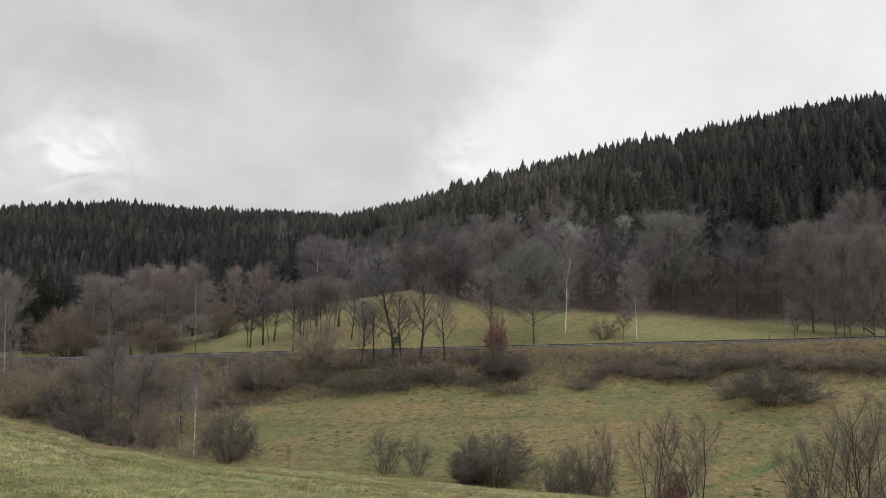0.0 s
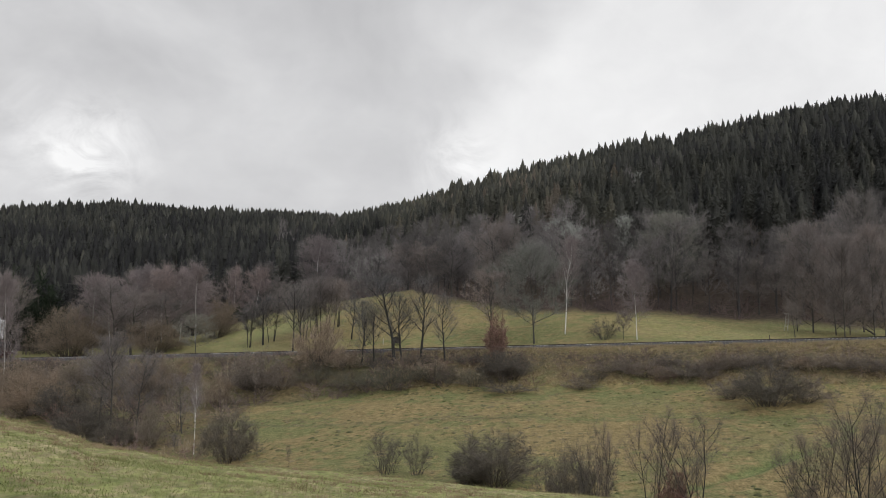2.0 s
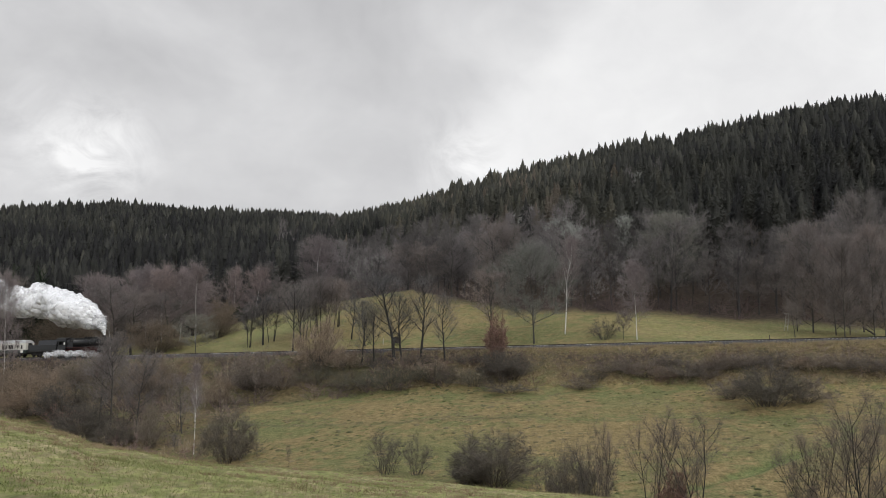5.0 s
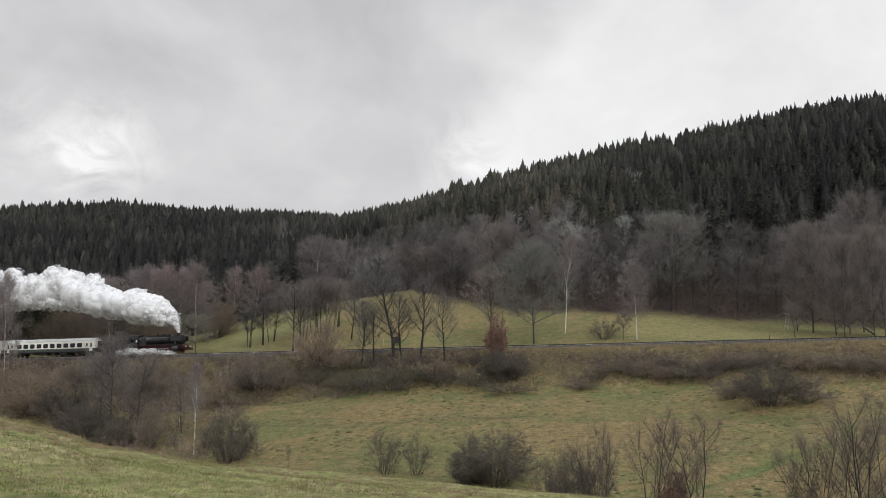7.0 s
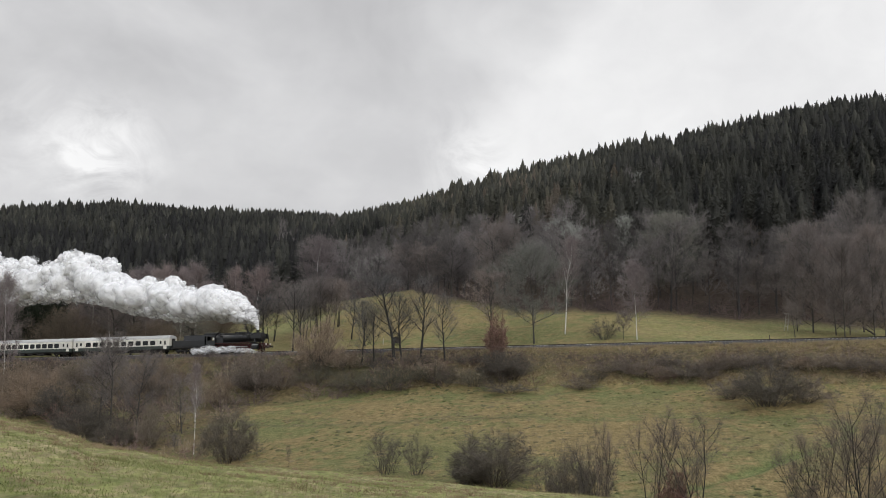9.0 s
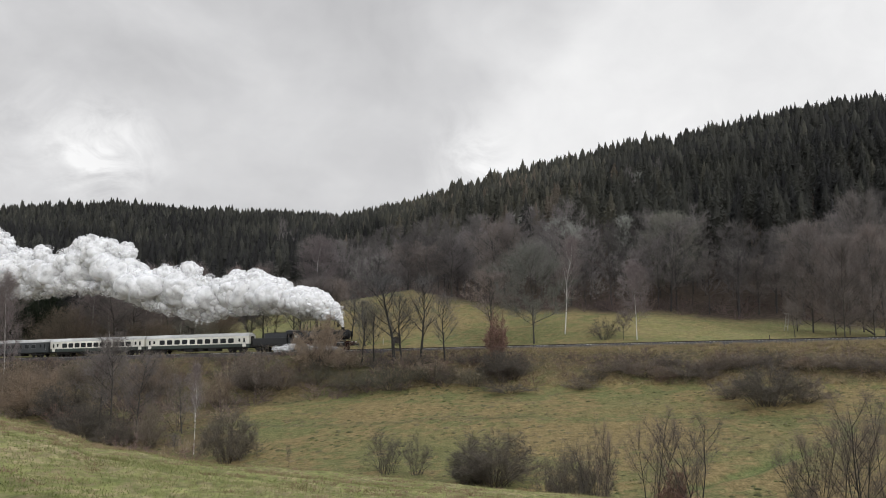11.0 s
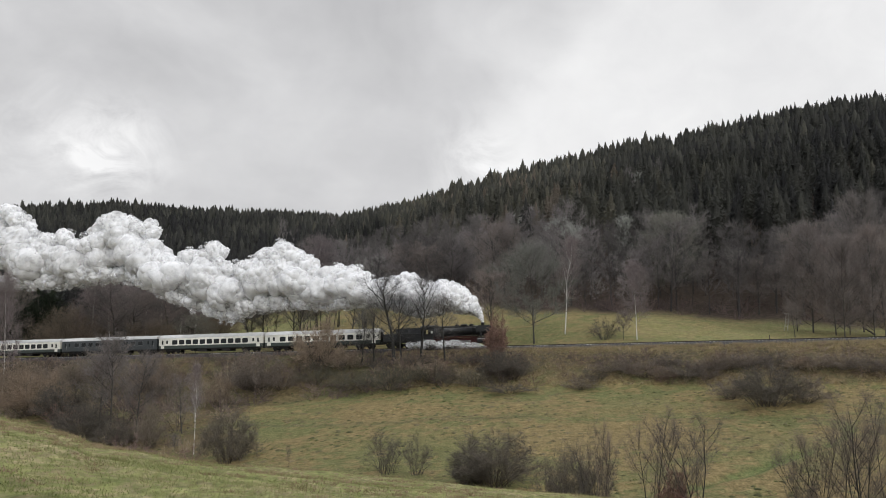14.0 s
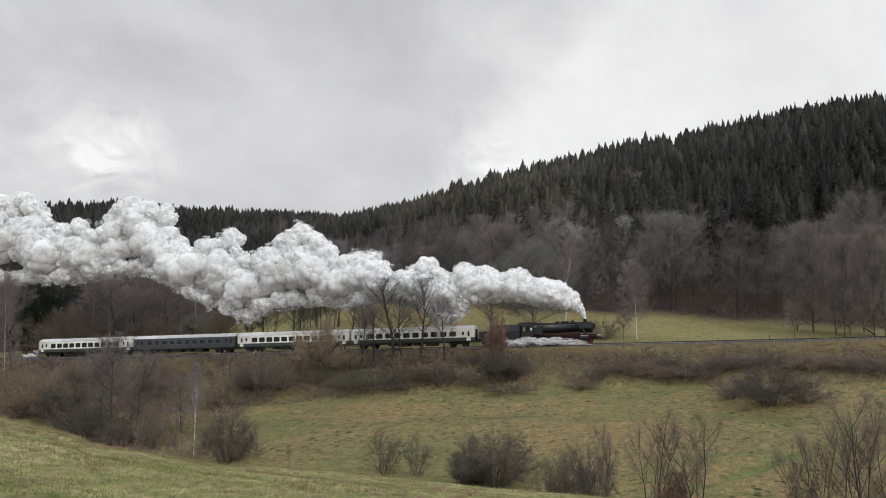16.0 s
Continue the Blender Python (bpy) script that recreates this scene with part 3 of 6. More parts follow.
KINDS = {
    # label, category, bark, tree shape
    "alder": ("bare dark grey deciduous tree with fine twigs", "tree", M_BARK, dict(h=10, crown=0.26, rise=0.72, reach=0.30, limbs=20, subs=7, twigs=10, fine=4, wide=0.022)),
    "oak": ("large bare broad-crowned tree with grey-green twigs", "tree", M_BARK, dict(h=12, crown=0.14, rise=0.55, reach=0.38, limbs=26, subs=8, twigs=11, fine=4, wide=0.025, trunk_r=0.0075)),
    "maple": ("large bare spreading tree with brown-grey twigs to the ground", "tree", M_BARK, dict(h=12, crown=0.06, rise=0.6, reach=0.34, limbs=30, subs=8, twigs=10, fine=4, wide=0.024, trunk_r=0.007)),
    "birch": ("bare birch with white trunk and reddish-brown twigs", "birch tree", M_BIRCH, dict(h=12, crown=0.2, rise=0.85, reach=0.25, limbs=22, subs=8, twigs=10, fine=4, droop=0.10, wide=0.024, trunk_r=0.0062, thin=True)),
    "white_birch": ("tall bare birch with forked white trunk and thin russet twigs", "birch tree", M_WHITE, dict(h=14, crown=0.34, rise=1.15, reach=0.19, limbs=13, subs=8, twigs=8, fine=4, droop=0.06, wide=0.021, trunk_r=0.0062, thin=True, bold=True)),
    "willow": ("rounded leafless willow bush with yellow-brown twigs", "bush", M_CANE, dict(h=5, canes=50, twigs=24, fine=7, wide=0.024, spread=0.6)),
    "sallow": ("broad domed leafless sallow with dense orange-brown twigs", "bush", M_CANE, dict(h=5, canes=80, twigs=40, fine=7, wide=0.011, spread=0.56, low=0.05)),
    "linden": ("large bare dome-crowned tree with dense grey-green twigs", "tree", M_BARK, dict(h=12, crown=0.08, rise=0.75, reach=0.27, limbs=40, subs=8, twigs=10, fine=4, wide=0.022, trunk_r=0.007)),
    "shrub": ("dense bare dark-twigged shrub in winter", "bush", M_CANE, dict(h=4, canes=64, twigs=30, fine=8, wide=0.018, spread=0.58, low=0.02)),
    "bramble": ("low dense purple-brown thicket on the railway bank", "bush", M_CANE, dict(h=3, canes=60, twigs=24, fine=6, wide=0.027, spread=0.9, low=0.05)),
    "hazel": ("low dense olive-brown thicket on the railway bank", "bush", M_CANE, dict(h=3, canes=56, twigs=26, fine=7, wide=0.020, spread=0.9, low=0.05)),
    "stems": ("open bare bush of upright dark stems", "bush", M_BARK, dict(h=4, canes=32, twigs=24, fine=8, wide=0.015, spread=0.62, low=0.22)),
    "juniper": ("dark evergreen bush standing in the meadow", "bush", M_CANE, dict(h=6, canes=34, twigs=24, fine=4, wide=0.085, spread=0.34, low=0.2)),
    "beech": ("small russet tree holding its dead brown leaves", "tree", M_CANE, dict(h=5, canes=34, twigs=20, fine=4, wide=0.085, spread=0.45, low=0.25)),
    "slender": ("slim bare tree with a few dark branches beside the line", "tree", M_DARK, dict(h=11, crown=0.26, rise=0.95, reach=0.27, limbs=17, subs=9, twigs=8, fine=3, wide=0.012, trunk_r=0.012)),
    "coppice": ("bare grey tree of several thin stems on the meadow", "tree", M_DARK, dict(h=10, crown=0.3, rise=0.9, reach=0.25, stems=3, flare=0.17, limbs=30, subs=7, twigs=9, fine=4, wide=0.019, trunk_r=0.011)),
    "sapling": ("slender bare young tree with upright branches", "tree", M_DARK, dict(h=9, crown=0.22, rise=0.75, reach=0.34, stems=4, limbs=26, subs=9, twigs=11, fine=4, wide=0.009, trunk_r=0.013, lean=0.1)),
}
M_TWIG["bramble"] = foliage("bramble_twigs", (0.132, 0.114, 0.098), (0.299, 0.256, 0.218))
M_TWIG["maple"] = foliage("maple_twigs", (0.150, 0.131, 0.122), (0.336, 0.296, 0.275))
M_TWIG["sallow"] = foliage("sallow_twigs", (0.200, 0.155, 0.112), (0.430, 0.335, 0.250))
M_TWIG["linden"] = M_TWIG["oak"]
M_TWIG["hazel"] = foliage("hazel_twigs", (0.098, 0.094, 0.070), (0.225, 0.212, 0.160))
M_TWIG["stems"] = M_TWIG["shrub"]
M_TWIG["coppice"] = M_TWIG["alder"]
M_TWIG["juniper"] = M_TWIG["evergreen"]
M_TWIG["white_birch"] = M_TWIG["birch"]
M_TWIG["slender"] = foliage("dark_twigs", (0.106, 0.101, 0.098), (0.236, 0.224, 0.217))
M_TWIG["sapling"] = foliage("sapling_twigs", (0.125, 0.102, 0.088), (0.270, 0.222, 0.192))
first, shape_of = {}, {}


def plant(kind, x, y, h, w, seed, sink=0.05):
    """A tree or bush of that height and crown width standing on the ground."""
    label, category, bark, shape = KINDS[kind]
    variant = seed % (2 if kind in ("sallow", "linden") else 4)
    m = pose(x, y, float(land(x, y)) - sink, 0, 0, (seed * 77) % 360)
    key = (kind, variant)
    if key not in first:
        wood, tw = (thicket if "canes" in shape else bare_tree)(31 * variant + len(kind) * 7, **shape)
        ob = new("birch_tree" if "birch" in kind else ("bush" if category == "bush" else "tree"))
        tagged(ob, label, category, group=kind.replace("_", " ") + " growth on the slopes")
        trunk = new("trunk", raw("trunk", wood[0], wood[1], bark))
        crown = new("crown", raw("crown", tw[0], tw[1], M_TWIG[kind]))
        trunk.parent = crown.parent = ob
        spread = np.percentile(np.hypot(tw[0][:, 0], tw[0][:, 1]), 88) * 2
        first[key], shape_of[key] = ob, (np.percentile(tw[0][:, 2], 98.5), spread)
        made = ob
    else:
        made = copy_thing(first[key], m)
    top, spread = shape_of[key]
    sx, sz = w / spread, h / top
    made.matrix_basis = m @ Matrix.Diagonal((sx, sx, sz, 1))
    return made


def spruce(seed, h=25.0, sprays=200, crown=0.5, fine=1.0):
    """A spruce: trunk, shaded heart of the crown, and whorls of drooping sprays. crown: the part of the height that bears needles."""
    rng = np.random.default_rng(seed)
    reach = lambda d: 0.12 + 2.7 * np.minimum(d / 6.5, 1) ** 0.8 + 0.10 * np.maximum(d - 6.5, 0)
    trunk = tube(np.array([[0, 0, -0.3], [0, 0, h * 0.985]]), (0.2, 0.04), 4)
    depth = h * crown
    rings = np.array([0.02, 0.12, 0.3, 0.6, 1.0]) * depth
    ang = np.arange(6) * math.pi / 3
    radius = (0.60 if sprays < 300 else 0.42) * reach(rings)[:, None] * rng.uniform(0.7, 1.25, (5, 6))
    ring = np.stack([np.cos(ang) * radius, np.sin(ang) * radius, np.repeat(h - rings[:, None], 6, 1) + rng.normal(0, 0.25, (5, 6))], -1).reshape(-1, 3)
    idx = np.arange(30).reshape(5, 6)
    nxt = np.roll(idx, -1, axis=1)
    heart = (ring, np.concatenate([np.stack([idx[:-1], idx[1:], nxt[1:]], -1).reshape(-1, 3), np.stack([idx[:-1], nxt[1:], nxt[:-1]], -1).reshape(-1, 3)]))
    # sprays sit in whorls about a metre apart, on limbs of uneven length
    d = depth * rng.uniform(0, 1, sprays) ** 0.62
    whorl = np.floor(d / 0.95)
    d = np.clip((whorl + rng.uniform(0, 0.55, sprays)) * 0.95 + 0.1, 0.1, depth)
    a = rng.uniform(0, 2 * math.pi, sprays)
    limb = 0.80 + 0.26 * np.sin(5 * a + whorl * 2.1 + seed) * np.sin(2 * a + whorl * 1.3)
    length = (0.55 + 0.75 * np.minimum(d / 5, 1)) * rng.uniform(0.7, 1.3, sprays) * fine
    r = reach(d) * limb * rng.uniform(0.75, 1.12, sprays)
    way = a + rng.normal(0, 0.45, sprays)
    out = np.stack([np.cos(way), np.sin(way), -rng.uniform(0.25, 0.95, sprays)], 1)
    tip = np.stack([np.cos(a) * r, np.sin(a) * r, h - d - 0.12 * r], 1)
    root = tip - out * length[:, None]
    side = np.stack([-np.sin(way), np.cos(way), rng.normal(0, 0.5, sprays)], 1) * (length * rng.uniform(0.16, 0.3, sprays))[:, None]
    p = np.stack([root - side, root + side, tip], 1).reshape(-1, 3)
    v, f = merge([trunk, heart, (p, np.arange(3 * sprays).reshape(-1, 3))])
    return v, f, len(trunk[0])


def wood_of(name, label, category, templates, spots, heights, widths, tones, material, seed, sink=0.1):
    """Many trees joined into one mesh."""
    rng = np.random.default_rng(seed)
    vs, fs, ts, n = [], [], [], 0
    which = rng.integers(0, len(templates), len(spots))
    spin = rng.uniform(0, 2 * math.pi, len(spots))
    z = land(spots[:, 0], spots[:, 1])
    for k, (v, f, *stem) in enumerate(templates):
        i = np.where(which == k)[0]
        if not len(i):
            continue
        c, s = np.cos(spin[i])[:, None], np.sin(spin[i])[:, None]
        wv = np.empty((len(i), len(v), 3))
        wv[:, :, 0] = (v[:, 0] * c - v[:, 1] * s) * widths[i, None] + spots[i, 0, None]
        wv[:, :, 1] = (v[:, 0] * s + v[:, 1] * c) * widths[i, None] + spots[i, 1, None]
        wv[:, :, 2] = v[None, :, 2] * heights[i, None] + z[i, None] - sink
        fs.append((f[None] + (n + np.arange(len(i)) * len(v))[:, None, None]).reshape(-1, 3))
        vs.append(wv.reshape(-1, 3))
        own = np.repeat(tones[i], len(v)).reshape(len(i), len(v))
        if stem:
            own[:, :stem[0]] = 0
        ts.append(own.ravel())
        n += len(i) * len(v)
    me = raw(name, np.vstack(vs), np.vstack(fs), material, {"tone": np.concatenate(ts)})
    return tagged(new(name, me), label, category, kind="stuff")


def woods():
    rng = np.random.default_rng(5)
    # a jittered net over both hillsides
    ys = np.arange(205, 790, 5.8)
    xs = np.arange(-430, 430, 5.8)
    gx, gy = np.meshgrid(xs, ys)
    gx = (gx + rng.uniform(-2.7, 2.7, gx.shape)).ravel()
    gy = (gy + rng.uniform(-2.7, 2.7, gy.shape)).ravel()
    # a closer net for the skyline
    kx, ky = gx + rng.uniform(2, 4, gx.shape), gy + rng.uniform(-1.5, 1.5, gx.shape)
    kt, kb = kx / ky, -((kx - TRACK[0]) * ACROSS[0] + (ky - TRACK[1]) * ACROSS[1])
    fill = (np.abs(kb / np.interp(kt, BEARING, RIDGE_V) - 1.0) < 0.035) & (rng.uniform(size=gx.shape) < 0.5)
    gx, gy = np.append(gx, kx[fill]), np.append(gy, ky[fill])
    t = gx / gy
    b = -((gx - TRACK[0]) * ACROSS[0] + (gy - TRACK[1]) * ACROSS[1])
    crest, hollow, ridge = (np.interp(t, BEARING, k) for k in (CREST_V, HOLLOW_V, RIDGE_V))
    part_up = (b - hollow) / (ridge - hollow)
    edge = np.interp(t, (-0.5, -0.26, -0.155, -0.1, 0.0, 0.09, 0.16, 0.34, 0.41, 0.5), (-0.1, -0.1, -0.02, 0.36, 0.34, 0.26, 0.10, 0.06, 0.10, 0.16))
    edge = edge + np.where(t < -0.14, 0.03, 0.10) * ripple(gx, gy, 45, 6) + 0.05 * ripple(gx, gy, 15, 7)
    inside = (np.abs(t) < 0.54) & (b > crest + np.interp(t, (-0.4, -0.3, 0.0, 0.1), (14, 20, 12, 5))) & (b < ridge + 24)
    firs = inside & ((part_up > edge) | ((t > -0.13) & (part_up > 0.1) & (rng.uniform(size=t.shape) < 0.10))) & (rng.uniform(size=t.shape) < 0.93)
    # gaps high on the slope are left to larch and beech
    thin = (ripple(gx, gy, 38, 14) > 0.62) & (part_up < 0.60)
    larch = firs & thin & (rng.uniform(size=t.shape) < np.where(t < 0.12, 0.5, 0.15))
    firs &= ~larch
    bare = inside & (part_up <= edge) & ~firs & (rng.uniform(size=t.shape) < 0.60)
    front = part_up < edge + 0.09
    near = (t > -0.11) & (part_up < 0.5)
    for side, count, crown, fine in ((~front & (t < -0.11), 110, 0.40, 1.15), (~front & (t >= -0.11) & ~near, 150, 0.42, 1.1), (~front & near, 460, 0.45, 0.85), (front, 600, 0.72, 0.9)):
        i = firs & side
        spots = np.stack([gx[i], gy[i]], 1)
        tall = (np.min(np.abs(t[i][:, None] - np.array((0.010, 0.017, 0.049, 0.053))), 1) < 0.003) & (np.abs(part_up[i] - 0.98) < 0.05)
        h = (1 + 0.16 * tall) * np.clip(rng.normal(0.92, 0.055, len(spots)) + 0.05 * ripple(gx[i], gy[i], 25, 3), 0.55, 1.25)
        # on the left hill the lower slope's shade is put into the tone
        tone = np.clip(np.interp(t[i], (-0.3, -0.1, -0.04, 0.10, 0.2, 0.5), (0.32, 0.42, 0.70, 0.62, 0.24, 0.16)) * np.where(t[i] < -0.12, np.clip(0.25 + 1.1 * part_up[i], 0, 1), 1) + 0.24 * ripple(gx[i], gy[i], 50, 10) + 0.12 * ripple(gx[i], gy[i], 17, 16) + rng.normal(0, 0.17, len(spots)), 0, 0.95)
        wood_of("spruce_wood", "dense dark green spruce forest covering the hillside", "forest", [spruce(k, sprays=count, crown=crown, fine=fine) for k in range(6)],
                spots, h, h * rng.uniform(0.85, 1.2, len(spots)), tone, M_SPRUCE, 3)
    open_grown = []
    for k in range(6):
        wood, tw = bare_tree(90 + k, h=17, crown=0.24, rise=0.75, reach=0.25, limbs=16, subs=4, twigs=8, fine=2, wide=0.046, trunk_r=0.008, thin=True, light=True)
        open_grown.append((*merge([wood, tw]), len(wood[0])))
    i = bare | larch
    spots = np.stack([gx[i], gy[i]], 1)
    h = np.clip(rng.normal(0.95, 0.2, len(spots)), 0.5, 1.5) * np.where(larch[i], 1.15, 1.0)
    tone = np.clip(np.interp(t[i], (-0.2, 0.0, 0.09, 0.15, 0.34, 0.42), (0.3, 0.42, 0.66, 0.52, 0.30, 0.42)) + 0.2 * ripple(gx[i], gy[i], 30, 11) + rng.normal(0, 0.22, len(spots)), 0, 0.95)
    wood_of("bare_wood", "leafless grey-brown deciduous woodland on the slope", "forest", open_grown, spots, h, h * rng.uniform(0.95, 1.35, len(spots)) * np.where(larch[i], 0.5, 1.0), tone, M_BARE, 8)


woods()


def railway():
    """The ballasted single line: two rails and their sleepers."""
    top = tagged(new("railway_track"), "single railway track with pale concrete sleepers on grey ballast", "railway track", kind="structure")
    a, b = -60.0, 330.0

    def spot(w, v, up):
        return (TRACK[0] + ALONG[0] * w + ACROSS[0] * v, TRACK[1] + ALONG[1] * w + ACROSS[1] * v, TRACK[2] + CLIMB * w + up)

    for side in (-0.75, 0.75):
        bm = bmesh.new()
        prof = [(-0.07, -0.17), (0.07, -0.17), (0.07, -0.155), (0.012, -0.13), (0.012, -0.04), (0.036, -0.03), (0.036, 0.0), (-0.036, 0.0), (-0.036, -0.03), (-0.012, -0.04), (-0.012, -0.13), (-0.07, -0.155)]
        ends = [[bm.verts.new(spot(w, side + p, q)) for p, q in prof] for w in (a, b)]
        for i in range(len(prof)):
            j = (i + 1) % len(prof)
            bm.faces.new((ends[0][i], ends[0][j], ends[1][j], ends[1][i]))
        part("rail", bm, M_STEEL, top)
    rng = np.random.default_rng(2)
    section = ((-4.0, -1.35), (-3.3, -1.05), (-1.9, -0.32), (-1.45, -0.22), (1.45, -0.22), (1.9, -0.32), (3.3, -1.05), (4.0, -1.35))
    ws = np.arange(a, b + 0.1, 0.75)
    vs = np.array([[spot(w, p + rng.normal(0, 0.05), q + rng.normal(0, 0.025)) for p, q in section] for w in ws])
    idx = np.arange(len(ws) * 8).reshape(len(ws), 8)
    faces = np.stack([idx[:-1, :-1], idx[1:, :-1], idx[1:, 1:], idx[:-1, 1:]], -1).reshape(-1, 4)
    bed = new("ballast", raw("ballast", vs.reshape(-1, 3), faces, M_STONE))
    bed.parent = top
    tagged(bed, "shoulder of dark grey crushed stone")
    vs, fs, n = [], [], 0
    quad = np.array([[0, 1, 3, 2], [4, 6, 7, 5], [0, 4, 5, 1], [2, 3, 7, 6], [0, 2, 6, 4], [1, 5, 7, 3]])
    for w in np.arange(a, b, 0.62):
        w += rng.uniform(-0.02, 0.02)
        for i in (-0.13, 0.13):
            for j in (-1.3, 1.3):
                for k, s in ((-0.38, 1.0), (-0.17 + 0.004, 0.85)):
                    vs.append(spot(w + i * s, j, k))
        fs.append(quad + n)
        n += 8
    me = raw("sleepers", vs, np.vstack(fs), M_SLEEPER)
    ob = new("sleepers", me)
    ob.parent = top
    tagged(ob, kind="stuff")
    return top


railway()


# ---- undergrowth ----
def scrub():
    """Bramble and dead growth on the railway bank and down the ravine."""
    rng = np.random.default_rng(17)
    forms = [merge(thicket(60 + k, h=2.0, canes=12, twigs=8, fine=2, wide=0.10, spread=0.85, light=True)) for k in range(6)]
    along = rng.uniform(-20, 265, 5000)
    v = 4.9 + 73 * rng.uniform(0, 1, 5000) ** 2.0
    x = TRACK[0] + ALONG[0] * along + ACROSS[0] * v
    y = TRACK[1] + ALONG[1] * along + ACROSS[1] * v
    t = x / y
    limit = np.interp(t, (-0.6, -0.26, -0.21, -0.1, 0.1, 0.28, 0.5), (75, 62, 26, 19, 17.5, 17, 18)) + 3 * ripple(x, y, 9, 41)
    thin = np.interp(t, (-0.3, 0.05, 0.12, 0.5), (0.75, 0.85, 0.85, 0.85)) * np.where(v > 26, 0.55, 1.0)
    # open strip of pale grass just below the line further up
    bald = (t > 0.09) & (v < 6.6 + 1.5 * ripple(x, y, 12, 42))
    keep = (v < limit) & (rng.uniform(size=len(x)) < thin * (0.8 + 0.5 * ripple(x, y, 14, 43))) & ~bald & (np.abs(t) < 0.56)
    x, y, v, t = x[keep], y[keep], v[keep], t[keep]
    spots = np.stack([x, y], 1)
    tall = np.interp(t, (-0.3, -0.1, 0.09, 0.15), (1.15, 1.1, 1.0, 0.72)) * np.clip(0.6 + 0.04 * v, 0.6, 1.5) * rng.uniform(0.4, 1.4, len(x))
    tall *= np.where(v < 9, np.interp(t, (-0.5, -0.16, -0.12, 0.06, 0.10, 0.5), (0.6, 0.6, 0.6, 0.6, 0.65, 0.75)), 1)
    tone = np.clip(np.interp(t, (-0.2, -0.1, 0.07, 0.12), (0.5, 0.5, 0.5, 0.62)) + 0.3 * ripple(x, y, 16, 44) + rng.normal(0, 0.42, len(x)), 0, 1)
    wood_of("scrub", "tangled brown bramble and dead growth on the railway bank", "undergrowth", forms, spots, tall, tall * rng.uniform(0.9, 1.5, len(x)), tone, M_SCRUB, 4)
    # low growth at the edge of the wood
    n = 2200
    x, y = rng.uniform(-130, 130, n), rng.uniform(190, 330, n)
    t, b = x / y, -((x - TRACK[0]) * ACROSS[0] + (y - TRACK[1]) * ACROSS[1])
    over = b - np.interp(t, BEARING, CREST_V)
    over = over + np.interp(t, (-0.03, 0.005, 0.09, 0.14), (0, 11, 8, 0))
    keep = (over > 2 + 3 * ripple(x, y, 8, 51)) & (over < 22) & (np.abs(t) < 0.52) & (t > -0.24)
    spots = np.stack([x, y], 1)[keep]
    tall = rng.uniform(0.6, 2.2, len(spots))
    tone = np.clip(0.22 + rng.normal(0, 0.22, len(spots)), 0, 1)
    wood_of("scrub", "russet bracken and low bushes at the edge of the wood", "undergrowth", forms, spots, tall, tall * 1.2, tone, M_SCRUB, 5)


M_SCRUB = woodland("dead_growth", [(0.0, (0.108, 0.088, 0.081)), (0.35, (0.196, 0.147, 0.133)), (0.7, (0.264, 0.209, 0.172)), (0.9, (0.400, 0.335, 0.225)), (1.0, (0.220, 0.152, 0.131))], 0.2)
scrub()


def blades(name, label, x, y, per, tall, wide, tone, material, seed, lean=0.5, loose=0.3):
    """Tufts of grass blades standing on the ground."""
    rng = np.random.default_rng(seed)
    n = len(x)
    z = land(x, y)
    base = np.repeat(np.stack([x, y, z - 0.01], 1), per, 0)
    m = len(base)
    base[:, :2] += rng.normal(0, loose, (m, 2)) * np.repeat(tall, per)[:, None]
    way = unit(np.stack([rng.normal(0, lean, m), rng.normal(0, lean, m), np.ones(m)], 1))
    v, f = slivers(base, way, np.repeat(tall, per) * rng.uniform(0.5, 1.2, m), np.repeat(wide, per), rng)
    return tagged(new(name, raw(name, v, f, material, {"tone": np.repeat(np.repeat(tone, per), 3)})), label, "grass", kind="stuff")


M_TUFT = woodland("withered_grass", [(0.0, (0.120, 0.110, 0.050)), (0.6, (0.200, 0.150, 0.085)), (1.0, (0.290, 0.215, 0.140))])
# turf colours kept dark, standing for the shade under the tussocks' paler blades
M_HUMMOCK = woodland("hummock_turf", [(0.0, (0.067, 0.073, 0.035)), (0.5, (0.123, 0.112, 0.059)), (1.0, (0.184, 0.136, 0.091))])


def tussock_forms():
    """A few low, uneven clumps of turf."""
    v8 = np.array([[0, 0, 1.0]] + [[math.cos(k), math.sin(k), 0.55] for k in np.arange(6) * math.pi / 3] + [[1.5 * math.cos(k), 1.5 * math.sin(k), -0.25] for k in np.arange(6) * math.pi / 3])
    f8 = np.array([[0, 1 + k, 1 + (k + 1) % 6] for k in range(6)] + [[1 + k, 7 + k, 7 + (k + 1) % 6] for k in range(6)] + [[1 + k, 7 + (k + 1) % 6, 1 + (k + 1) % 6] for k in range(6)])
    forms = []
    for k in range(5):
        w8 = v8.copy()
        w8[:, :2] *= np.random.default_rng(k).uniform(0.6, 1.3, (13, 1))
        w8[:, 2] *= np.random.default_rng(k + 9).uniform(0.6, 1.2, 13)
        forms.append((w8 * np.array([0.33, 0.33, 0.26]), f8))
    return forms


